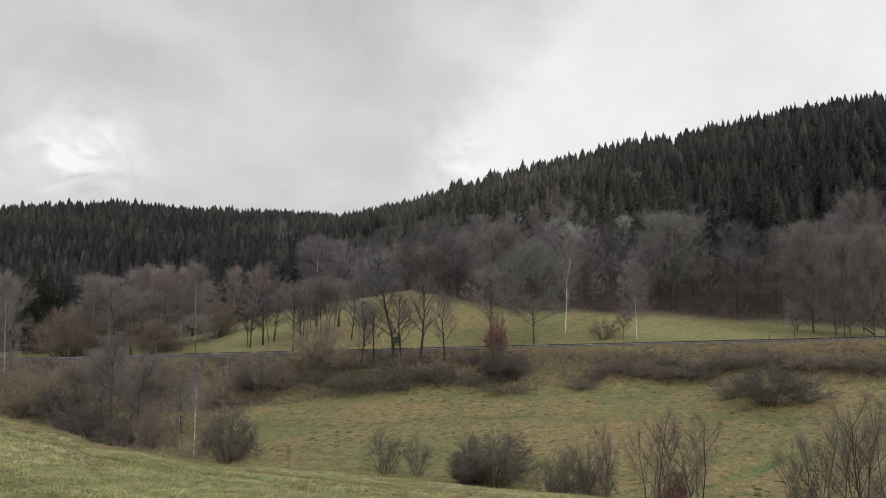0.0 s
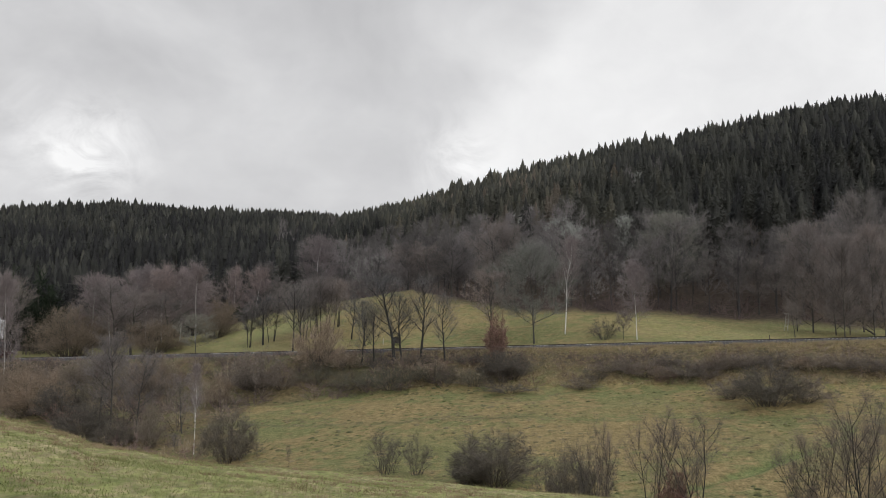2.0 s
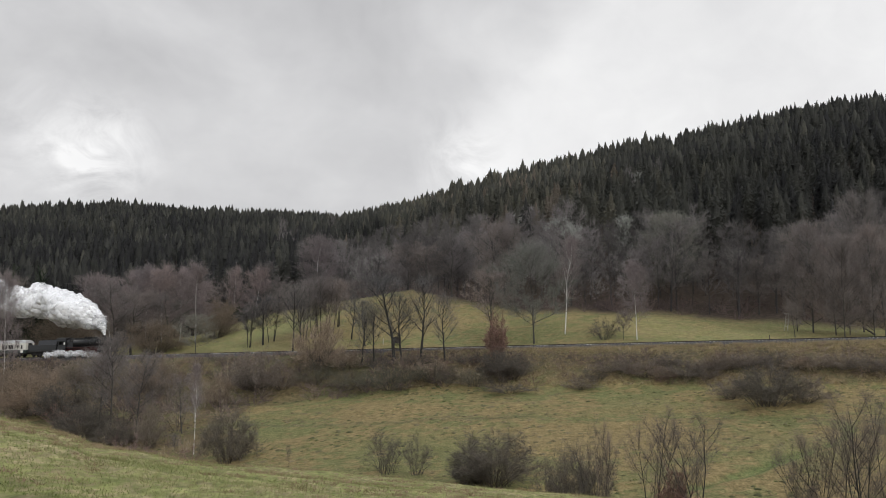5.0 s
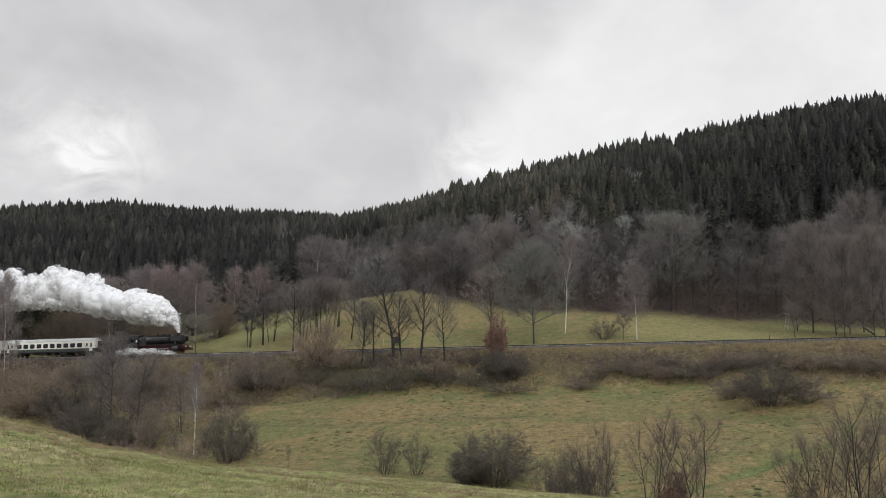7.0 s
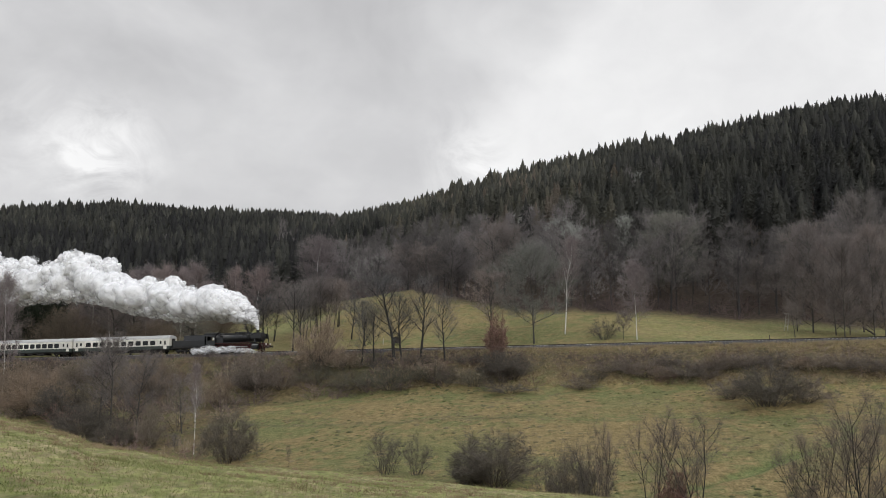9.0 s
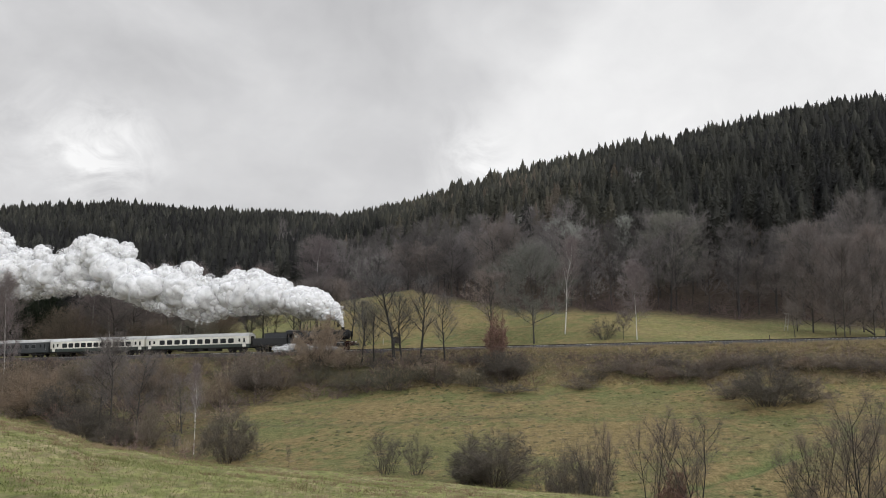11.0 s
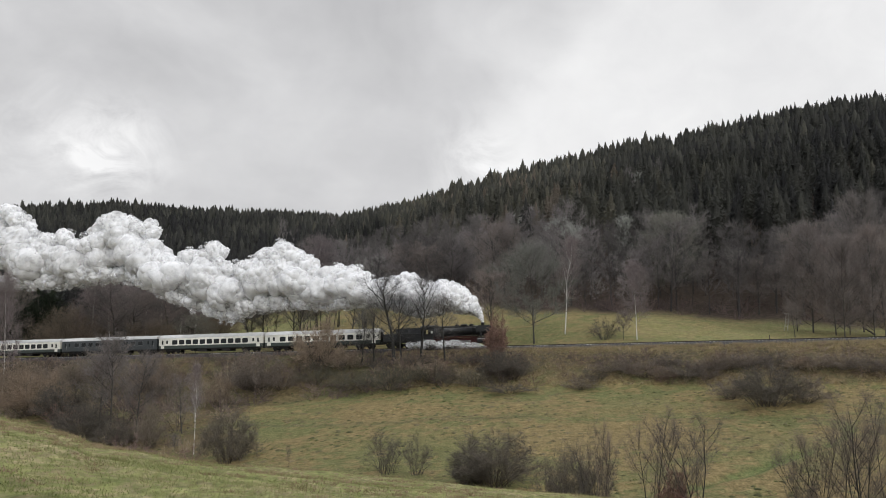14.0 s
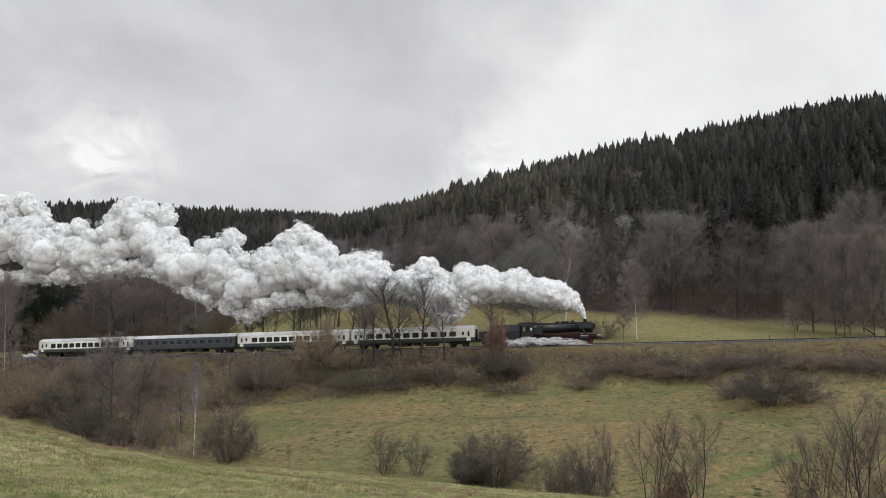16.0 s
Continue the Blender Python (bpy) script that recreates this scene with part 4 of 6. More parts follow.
def grasses():
    rng = np.random.default_rng(23)
    n = 52000
    yy = 9 + 40 * rng.uniform(0, 1, n) ** 1.3
    xx = rng.uniform(-0.52, 0.34, n) * yy
    tone = np.clip(0.38 + 0.30 * ripple(xx, yy * 0.5, 1.1, 61) + 0.2 * ripple(xx, yy * 0.5, 4, 62) + rng.normal(0, 0.18, n), 0, 1)
    blades("grass", "short rough green pasture grass on the near slope", xx, yy, 3, rng.uniform(0.025, 0.065, n) * (1 + 0.7 * (ripple(xx, yy, 1.3, 63) > 0.5)), np.full(n, 0.013), tone, M_GRASS, 1, 0.7, 1.5)
    n = 1500
    yy = rng.uniform(9.5, 36, n)
    xx = rng.uniform(-0.5, 0.2, n) * yy
    many = (0.62 + 0.9 * ripple(xx, yy, 3, 64) - 0.7 * (xx / yy + 0.35) > rng.uniform(0, 1, n))
    xx, yy = xx[many], yy[many]
    n = len(xx)
    blades("dead_tuft", "withered brown grass tufts on the near slope", xx, yy, 34, rng.uniform(0.05, 0.13, n), np.full(n, 0.014), np.clip(rng.normal(0.9, 0.12, n), 0, 1), M_TUFT, 9, 1.1, 0.9)
    FORMS = tussock_forms()
    n = 1900
    yy = rng.uniform(9.5, 40, n)
    xx = rng.uniform(-0.52, 0.2, n) * yy
    many = (0.42 + 0.9 * ripple(xx, yy, 3, 64) - 2.6 * (xx / yy + 0.41) > rng.uniform(0, 1, n)) | (rng.uniform(0, 1, n) < 0.10)
    xx, yy = xx[many], yy[many]
    n = len(xx)
    blades("dead_tuft", "withered grass over the clumps of the near slope", xx, yy, 46, rng.uniform(0.05, 0.12, n), np.full(n, 0.011), np.clip(rng.normal(0.75, 0.25, n), 0, 1), M_TUFT, 12, 0.8, 1.0)
    # tussocks on the lower meadow
    n = 10500
    along, v = rng.uniform(10, 260, n), rng.uniform(17, 88, n)
    x = TRACK[0] + ALONG[0] * along + ACROSS[0] * v
    y = TRACK[1] + ALONG[1] * along + ACROSS[1] * v
    keep = (from_ditch(x, y) > 3.5) & (np.abs(x / y) < 0.53) & (0.5 + 0.6 * ripple(x, y, 12, 71) + 0.6 * np.exp(-((v + 2.5 * ripple(x, y, 26, 22) - 41) / 2.2) ** 2) > rng.uniform(0, 1, n))
    x, y = x[keep], y[keep]
    n = len(x)
    tone = np.clip(0.55 + 0.35 * ripple(x, y, 15, 72) + rng.normal(0, 0.2, n), 0, 1)
    blades("tussock", "rough tussocks of dry grass across the lower meadow", x, y, 20, rng.uniform(0.14, 0.34, n), np.full(n, 0.05), tone, M_GRASS, 2, 0.9, 0.75)
    forms = FORMS
    size = rng.uniform(0.4, 0.95, n)
    wood_of("tussock", "low grassy hummocks dotted over the lower meadow", "grass", forms, np.stack([x, y], 1), size, size * rng.uniform(0.8, 1.6, n), np.clip(tone, 0, 0.65), M_HUMMOCK, 31)
    # pale strip below the line and on the upper meadow
    n = 9000
    along, v = rng.uniform(95, 260, n), 5.0 + 13 * rng.uniform(0, 1, n) ** 1.7
    x = TRACK[0] + ALONG[0] * along + ACROSS[0] * v
    y = TRACK[1] + ALONG[1] * along + ACROSS[1] * v
    blades("dead_grass", "bleached dead grass along the shoulder of the bank", x, y, 12, rng.uniform(0.3, 0.75, n), np.full(n, 0.065), np.clip(rng.normal(0.92, 0.12, n), 0, 1), M_GRASS, 3, 0.7)


grasses()

# ---- trees and bushes: kind, place, height, crown width ----
LEFT_GROVE = (
    ("alder", -108.6, 240.0, 21.0, 13.5), ("sallow", -91.5, 234.0, 12.0, 17.5),
    ("birch", -90.2, 246.0, 20.3, 10.9), ("alder", -81.6, 238.0, 18.1, 14.1), ("alder", -75.2, 230.0, 15.8, 15.0),
    ("birch", -77.9, 250.0, 21.4, 9.2), ("birch", -72.6, 246.0, 20.9, 9.3), ("birch", -69.6, 252.0, 19.5, 9.6),
    ("birch", -63.3, 244.0, 20.5, 10.1), ("sallow", -58.9, 248.0, 9.5, 10.5), ("sallow", -68.8, 228.0, 7.8, 13.5),
    ("oak", -57.3, 220.9, 9.0, 9.4), ("birch", -63.7, 290.0, 19.9, 6.2), ("birch", -57.0, 288.0, 18.1, 8.2),
    ("alder", -48.0, 285.0, 11.0, 10.2), ("juniper", -58.1, 268.0, 4.2, 5.4),
    ("birch", -89.3, 256.0, 19.6, 10.6), ("birch", -85.7, 262.0, 20.7, 10.9),
    ("alder", -68.3, 238.0, 13.8, 12.7), ("birch", -64.1, 258.0, 14.5, 9.2),
    ("juniper", -106.4, 250.0, 18.5, 13.0), ("juniper", -120.4, 266.0, 19.4, 11.0),
)
KNOLL = (
    ("coppice", -40.1, 222.8, 12.0, 7.3), ("coppice", -31.9, 218.8, 13.8, 7.8), ("coppice", -29.9, 220.5, 14.2, 7.8),
    ("slender", -41.6, 220.4, 12.0, 8.1), ("slender", -32.8, 208.7, 15.1, 6.8), ("slender", -31.3, 208.6, 12.2, 5.6),
    ("coppice", -28.3, 221.1, 13.9, 7.9), ("birch", -38.8, 292.0, 25.6, 13.9), ("coppice", -26.1, 222.5, 12.2, 6.9),
    ("coppice", -24.9, 228.3, 11.3, 6.5), ("coppice", -44.8, 220.1, 9.9, 6.5), ("alder", -25.9, 275.0, 7.1, 9.8),
    ("slender", -20.3, 211.7, 10.1, 6.3), ("slender", -16.8, 204.4, 9.9, 6.7), ("alder", -3.7, 262.0, 14.4, 11.7),
    ("alder", -10.8, 285.0, 17.8, 13.6), ("alder", 2.5, 262.0, 17.1, 12.5),
)
LINESIDE = (
    ("slender", -9.1, 178.3, 16.4, 11.6), ("slender", -7.8, 177.7, 12.8, 7.3), ("slender", -4.1, 177.4, 15.6, 7.5),
    ("slender", 0.3, 174.6, 12.6, 6.0), ("slender", -13.0, 180.2, 11.1, 5.3), ("willow", -23.4, 181.7, 9.5, 9.4),
    ("slender", -15.3, 179.6, 10.3, 5.3), 
    
    ("stems", -4.6, 175.2, 2.2, 6.0), ("stems", -11.5, 177.0, 2.4, 6.5), ("stems", 4.5, 171.4, 1.8, 6.0), ("willow", -17.9, 179.5, 3.4, 7.5),
)
RIGHT_MEADOW = (
    ("alder", 9.7, 195.3, 15.1, 9.5), ("beech", 9.6, 170.2, 8.0, 3.8), ("oak", 18.3, 191.7, 20.0, 15.3),
    ("white_birch", 25.3, 197.6, 20.8, 6.1), ("birch", 37.9, 186.1, 15.3, 6.0), ("stems", 32.0, 188.9, 4.4, 6.0),
    ("alder", 35.3, 186.8, 5.7, 2.9), ("alder", 66.2, 179.2, 6.7, 3.6), ("linden", 56.8, 236.0, 22.8, 14.6),
    ("alder", 12.1, 238.0, 21.6, 11.3), ("alder", 16.9, 236.0, 20.1, 9.8), ("maple", 72.3, 186.0, 21.6, 12.7),
    ("maple", 84.0, 190.0, 28.5, 12.4), ("maple", 75.1, 182.0, 17.8, 9.7), ("maple", 82.7, 178.0, 16.8, 8.4),
    ("maple", 78.6, 184.0, 18.8, 8.7), ("maple", 74.2, 176.0, 19.5, 9.4), ("maple", 80.6, 178.0, 21.0, 9.5),
    ("alder", 70.7, 190.0, 16.6, 5.6), ("alder", 71.5, 215.0, 13.1, 7.7), ("alder", 77.7, 222.0, 9.9, 7.9),
)
RAVINE = (
    ("birch", -93.5, 203.8, 25.8, 6.0), ("sallow", -79.5, 187.3, 8.2, 13.2), ("shrub", -58.5, 157.8, 5.7, 8.8),
    ("alder", -56.4, 163.6, 16.4, 8.6), ("alder", -60.6, 169.9, 13.3, 8.0), ("willow", -56.6, 188.2, 8.0, 8.6),
    ("alder", -50.4, 158.3, 13.8, 7.4), ("white_birch", -35.5, 137.9, 13.0, 2.3), ("alder", -41.8, 154.5, 9.4, 5.6),
    ("willow", -40.9, 174.8, 6.1, 6.0), ("willow", -45.1, 148.8, 6.5, 4.3), ("willow", -59.2, 190.2, 7.1, 8.9),
    ("bramble", -34.9, 180.3, 7.2, 11.7), ("alder", -39.3, 142.0, 2.8, 1.7), ("shrub", -51.3, 153.0, 3.5, 8.0),
    ("shrub", -71.6, 181.2, 6.3, 10.6), ("willow", -76.3, 198.3, 5.8, 8.2), ("willow", -89.8, 202.5, 7.1, 10.7),
)
BANK = (
    ("bramble", 27.4, 159.6, 1.9, 6.4), ("bramble", 32.8, 156.1, 2.9, 6.3), ("bramble", 38.9, 153.3, 3.0, 7.3),
    ("willow", 44.2, 154.0, 2.6, 6.4), ("bramble", 36.8, 157.5, 2.0, 5.2), ("bramble", 45.7, 153.1, 2.5, 6.1),
    ("bramble", 52.3, 151.3, 2.4, 6.6), ("bramble", 58.1, 147.8, 2.6, 5.4), ("bramble", 64.2, 145.0, 2.6, 5.8),
    ("bramble", 22.5, 155.7, 1.9, 5.7), ("hazel", -1.4, 168.0, 3.3, 10.1), ("shrub", 11.7, 164.0, 4.4, 6.8),
    ("shrub", 9.4, 166.1, 4.1, 6.9), ("hazel", -9.4, 169.4, 4.0, 11.0), ("hazel", 5.4, 164.1, 2.7, 9.0),
    ("hazel", -16.7, 173.2, 3.4, 9.5), ("willow", -2.4, 171.0, 2.4, 7.1), ("bramble", 10.8, 158.2, 1.6, 9.5),
    ("hazel", -23.5, 177.8, 3.7, 8.0), ("bramble", -29.9, 178.9, 4.0, 8.9), ("bramble", -80.6, 200.2, 4.7, 11.0),
    ("bramble", -36.7, 181.5, 4.2, 8.2),
    ("bramble", 30.2, 158.2, 2.6, 5.2), ("willow", 35.6, 154.6, 2.0, 4.6), ("bramble", 42.0, 152.2, 2.5, 5.6), ("bramble", 49.0, 152.6, 2.3, 5.4),
    ("willow", 55.4, 149.3, 2.0, 4.8), ("bramble", 61.2, 146.6, 2.6, 5.0), ("bramble", 67.2, 143.6, 2.4, 5.2), ("stems", 25.0, 157.6, 2.2, 4.4),
)
LOWER_MEADOW = (
    ("shrub", -28.5, 129.0, 6.3, 7.4), ("sapling", -19.1, 120.3, 2.9, 1.0), ("stems", -6.6, 110.4, 4.8, 4.5),
    ("stems", -2.9, 107.5, 4.3, 3.1), ("shrub", 5.2, 98.6, 5.1, 8.6), ("shrub", 2.7, 99.2, 3.3, 4.6),
    ("shrub", 44.4, 131.2, 5.3, 10.0), ("bramble", 42.1, 140.1, 3.0, 6.6), ("bramble", 49.6, 131.7, 3.7, 7.0),
)
STREAM = (
    ("stems", 13.0, 84.0, 7.9, 3.9), ("sapling", 13.3, 82.0, 8.7, 3.8), ("sapling", 17.0, 80.0, 10.0, 5.9),
    ("sapling", 20.4, 78.0, 9.7, 6.9), ("beech", 19.1, 80.0, 4.6, 2.9), ("sapling", 28.4, 74.0, 8.7, 5.4),
    ("sapling", 29.1, 72.0, 10.0, 5.9), ("sapling", 30.2, 70.0, 11.4, 6.1), ("sapling", 33.1, 72.0, 11.1, 5.9),
    ("stems", 28.0, 76.0, 6.4, 2.2), ("stems", 10.5, 88.0, 6.0, 4.6), ("shrub", 11.5, 86.0, 5.8, 4.5),
)
for many in (LEFT_GROVE, KNOLL, LINESIDE, RIGHT_MEADOW, RAVINE, BANK, LOWER_MEADOW, STREAM):
    for i, (kind, x, y, h, w) in enumerate(many):
        plant(kind, x, y, h, w, i + int(h * 10))


# ---- the train ----
M_BLACK = plain("sooty_black_paint", (0.013, 0.013, 0.0135), 0.38, size=0.5, vary=0.4, spec=0.5)
M_SOOT = plain("soot_and_coal", (0.018, 0.017, 0.016), 0.9, size=0.15, vary=0.5)
M_RED = plain("dull_red_paint", (0.062, 0.014, 0.013), 0.55, size=0.3, vary=0.35)
M_BRIGHT = plain("worn_steel", (0.42, 0.41, 0.40), 0.4, 0.8, 0.3)
M_CREAM = plain("cream_paint", (0.76, 0.74, 0.65), 0.4, size=0.8, vary=0.08, spec=0.5)
M_GREEN = plain("dark_green_paint", (0.030, 0.042, 0.034), 0.4, size=0.8, vary=0.2, spec=0.5)
M_SLATE = plain("slate_blue_paint", (0.034, 0.040, 0.042), 0.4, size=0.8, vary=0.2, spec=0.5)
M_ROOF = plain("silver_grey_roof", (0.60, 0.60, 0.59), 0.6, size=1.2, vary=0.12)
M_UNDER = plain("grimy_underframe", (0.030, 0.028, 0.026), 0.9, size=0.4, vary=0.4)
M_GLASS, _t, _b = shader("tinted_glass", 0.15, 0, 0.25)
_b.inputs["Base Color"].default_value = (0.012, 0.014, 0.015, 1)
M_TRIM = plain("grey_window_rubber", (0.16, 0.165, 0.165), 0.6, size=0.3, vary=0.1)
M_PALE = plain("pale_lamp_and_reflection", (0.75, 0.75, 0.70), 0.2, size=0.2, vary=0.05)

SPEED, START = 9.92, -23.27
HEADING = math.degrees(math.atan2(ALONG[1], ALONG[0]))
TILT = -math.degrees(math.atan(CLIMB))


def on_rails(w, up=0.0):
    """The pose of a vehicle whose front is w metres along the line; its x points ahead."""
    return pose(TRACK[0] + ALONG[0] * w, TRACK[1] + ALONG[1] * w, TRACK[2] + CLIMB * w + up, 0, TILT, HEADING)


def front_at(t):
    return START + SPEED * t


WHEELSETS = []


def wheelset(x, r, parent, colour, spokes, name="wheelset", gauge=0.75):
    """Two wheels on an axle; noted down to be turned."""
    bm = bmesh.new()
    rod(bm, (0, -gauge - 0.1, 0), (0, gauge + 0.1, 0), 0.08, sides=8)
    for s in (-1, 1):
        y = s * gauge
        n = 28
        for r_out, r_in, wide in ((r, r - 0.09, 0.13), (r - 0.06, r - 0.14, 0.09)):
            rings = []
            for yy, rr in ((y - wide / 2, r_out), (y + wide / 2, r_out), (y + wide / 2, r_in), (y - wide / 2, r_in)):
                rings.append([bm.verts.new((rr * math.cos(a * 2 * math.pi / n), yy, rr * math.sin(a * 2 * math.pi / n))) for a in range(n)])
            for k in range(4):
                for a in range(n):
                    b = (a + 1) % n
                    bm.faces.new((rings[k][a], rings[k][b], rings[(k + 1) % 4][b], rings[(k + 1) % 4][a]))
        rod(bm, (0, y - 0.09, 0), (0, y + 0.09, 0), r * 0.2, sides=12)
        if spokes:
            for k in range(spokes):
                a = k * 2 * math.pi / spokes
                rod(bm, (0, y, 0), ((r - 0.1) * math.cos(a), y, (r - 0.1) * math.sin(a)), 0.045, 0.03, 5)
            # balance weight and crank pin
            for a in (0.5, 0.8, 1.1):
                rod(bm, ((r - 0.2) * math.cos(a + 2.3), y - 0.05, (r - 0.2) * math.sin(a + 2.3)), ((r - 0.2) * math.cos(a + 2.3), y + 0.05, (r - 0.2) * math.sin(a + 2.3)), 0.13, sides=8)
            rod(bm, (0.33, y, 0), (0.33, y + s * 0.28, 0), 0.07, sides=8)
        else:
            rod(bm, (0, y - 0.03, 0), (0, y + 0.03, 0), r - 0.1, sides=20)
    ob = part(name, bm, colour, parent)
    WHEELSETS.append((ob, x, r))
    return ob


def lathe(bm, profile, x_axis_z, sides=28):
    """A body of revolution round an axis along x at that height: profile of (x, radius)."""
    rings = [[bm.verts.new((x, r * math.cos(k * 2 * math.pi / sides), x_axis_z + r * math.sin(k * 2 * math.pi / sides))) for k in range(sides)] for x, r in profile]
    for a, b in zip(rings[:-1], rings[1:]):
        for k in range(sides):
            j = (k + 1) % sides
            bm.faces.new((a[k], a[j], b[j], b[k])).smooth = True
    bm.faces.new(rings[0])
    bm.faces.new(rings[-1][::-1])
    return bm


def locomotive():
    loco = tagged(new("steam_locomotive"), "black steam locomotive with red wheels and frame, hauling the train", "locomotive")
    axis = 3.08
    bm = bmesh.new()
    lathe(bm, [(-3.95, 0.93), (-7.2, 0.94), (-7.25, 0.97), (-11.0, 0.98)], axis)
    for x in (-5.0, -6.4, -8.6, -10.0):
        lathe(bm, [(x, 0.99), (x - 0.06, 0.99)], axis)
    part("boiler", bm, M_BLACK, loco, "glossy black boiler barrel with bands")
    bm = bmesh.new()
    lathe(bm, [(-1.62, 0.30), (-1.66, 0.62), (-1.75, 0.78), (-1.80, 0.96), (-3.95, 0.96)], axis)
    rod(bm, (-1.5, 0, axis), (-1.7, 0, axis), 0.09)
    smokebox = part("smokebox", bm, M_SOOT, loco, "matt sooty smokebox with round door")
    bm = bmesh.new()
    lathe(bm, [(0.0, 0.02), (0.0, 0.42), (-0.06, 0.46), (-0.10, 0.46)], 0)
    bmesh.ops.translate(bm, vec=(-1.60, 0, axis), verts=bm.verts)
    part("smokebox_door", bm, M_SOOT, smokebox)
    bm = bmesh.new()
    rod(bm, (-3.1, 0, 3.85), (-3.1, 0, 4.42), 0.36, 0.31, 20)
    rod(bm, (-3.1, 0, 4.42), (-3.1, 0, 4.52), 0.38, 0.38, 20)
    part("chimney", bm, M_SOOT, loco)
    for x, r in ((-5.4, 0.42), (-8.3, 0.40)):
        bm = bmesh.new()
        rod(bm, (x, 0, 3.9), (x, 0, 4.18), r, r, 18)
        rod(bm, (x, 0, 4.18), (x, 0, 4.34), r, r * 0.55, 18)
        part("dome", bm, M_BLACK, loco)
    bm = bmesh.new()
    box(bm, -7.5, -6.2, -0.42, 0.42, 3.9, 4.28, 0.12)
    part("sand_box", bm, M_BLACK, loco)
    bm = bmesh.new()
    box(bm, -12.75, -10.95, -1.02, 1.02, 1.7, 3.2, 0.1)
    lathe(bm, [(-10.95, 1.0), (-12.75, 1.0)], axis)
    part("firebox", bm, M_BLACK, loco)
    # cab with side openings
    bm = bmesh.new()
    for y in (-1.46, 1.40):
        box(bm, -14.9, -12.7, y, y + 0.06, 1.55, 2.55)
        box(bm, -14.9, -14.55, y, y + 0.06, 2.55, 3.35)
        box(bm, -13.75, -13.55, y, y + 0.06, 2.55, 3.35)
        box(bm, -12.95, -12.7, y, y + 0.06, 2.55, 3.35)
        box(bm, -14.9, -12.7, y, y + 0.06, 3.35, 3.6)
    box(bm, -12.76, -12.68, -1.40, 1.40, 1.55, 3.85)
    cab = part("cab", bm, M_BLACK, loco)
    # added dark sheet: keeps the bright meadow from showing through the openings
    bm = bmesh.new()
    box(bm, -14.6, -12.9, 1.32, 1.36, 2.5, 3.4, 0.01)
    part("cab_backing", bm, M_SOOT, cab, "added dark sheet blocking the view through the cab")
    bm = bmesh.new()
    n = 14
    prof = [(1.56 * math.sin(a), 3.52 + 0.78 * math.cos(a)) for a in np.linspace(-1.5, 1.5, n)]
    rows = [[bm.verts.new((x, y, z + up)) for y, z in prof] for x, up in ((-12.45, 0), (-15.5, 0), (-15.5, -0.06), (-12.45, -0.06))]
    for a in range(4):
        for k in range(n - 1):
            bm.faces.new((rows[a][k], rows[a][k + 1], rows[(a + 1) % 4][k + 1], rows[(a + 1) % 4][k]))
    part("cab_roof", bm, M_BLACK, cab)
    # the panes' bright reflection is put in as a pale colour
    for y in (-1.475, 1.475):
        bm = bmesh.new()
        box(bm, -13.2, -12.78, y - 0.01, y + 0.01, 2.65, 3.15, 0.004)
        part("cab_window", bm, M_PALE, cab, "side window with its reflection painted pale")
    # running boards, frame, buffer beam
    for y in (-1, 1):
        bm = bmesh.new()
        box(bm, -12.7, -1.9, min(y * 0.92, y * 1.46), max(y * 0.92, y * 1.46), 1.98, 2.06, 0.01)
        box(bm, -1.9, -0.75, min(y * 0.6, y * 1.46), max(y * 0.6, y * 1.46), 1.35, 1.42, 0.01)
        part("running_board", bm, M_BLACK, loco)
        bm = bmesh.new()
        box(bm, -14.6, -0.8, y * 0.55 - 0.04, y * 0.55 + 0.04, 0.75, 1.75, 0.01)
        part("frame_plate", bm, M_RED, loco)
        bm = bmesh.new()
        box(bm, -12.7, -4.3, y * 1.42 - 0.02, y * 1.42 + 0.02, 1.86, 2.02, 0.005)
        part("valance", bm, M_RED, loco, "red edge strip below the running board")
        bm = bmesh.new()
        rod(bm, (-3.75, y * 1.08, 0.98), (-2.25, y * 1.08, 0.98), 0.44, sides=20)
        box(bm, -3.7, -2.3, y * 1.08 - 0.3, y * 1.08 + 0.3, 1.2, 1.75, 0.05)
        cyl = part("cylinder", bm, M_BLACK, loco)
        bm = bmesh.new()
        rod(bm, (-3.72, y * 1.36, 1.42), (-2.3, y * 1.36, 1.42), 0.10, sides=10)
        part("valve_chest_cover", bm, M_BRIGHT, cyl)
        bm = bmesh.new()
        rod(bm, (-3.4, y * 0.8, 3.2), (-3.1, y * 1.05, 1.7), 0.17, sides=12)
        part("steam_pipe", bm, M_BLACK, loco)
        bm = bmesh.new()
        box(bm, -4.0, -1.5, y * 1.36 - 0.012, y * 1.36 + 0.012, 2.75, 3.75, 0.006)
        rod(bm, (-3.6, y * 0.85, 3.4), (-3.6, y * 1.36, 3.4), 0.025, sides=6)
        rod(bm, (-1.95, y * 0.85, 3.4), (-1.95, y * 1.36, 3.4), 0.025, sides=6)
        part("smoke_deflector", bm, M_BLACK, loco)
        bm = bmesh.new()
        rod(bm, (-11.5, y * 1.06, 3.55), (-2.2, y * 1.03, 3.55), 0.025, sides=6)
        part("handrail", bm, M_BRIGHT, loco)
        bm = bmesh.new()
        rod(bm, (-0.75, y * 0.88, 1.05), (-0.12, y * 0.88, 1.05), 0.11, sides=12)
        rod(bm, (-0.12, y * 0.88, 1.05), (0.0, y * 0.88, 1.05), 0.24, 0.22, 16)
        part("buffer", bm, M_BLACK, loco)
        bm = bmesh.new()
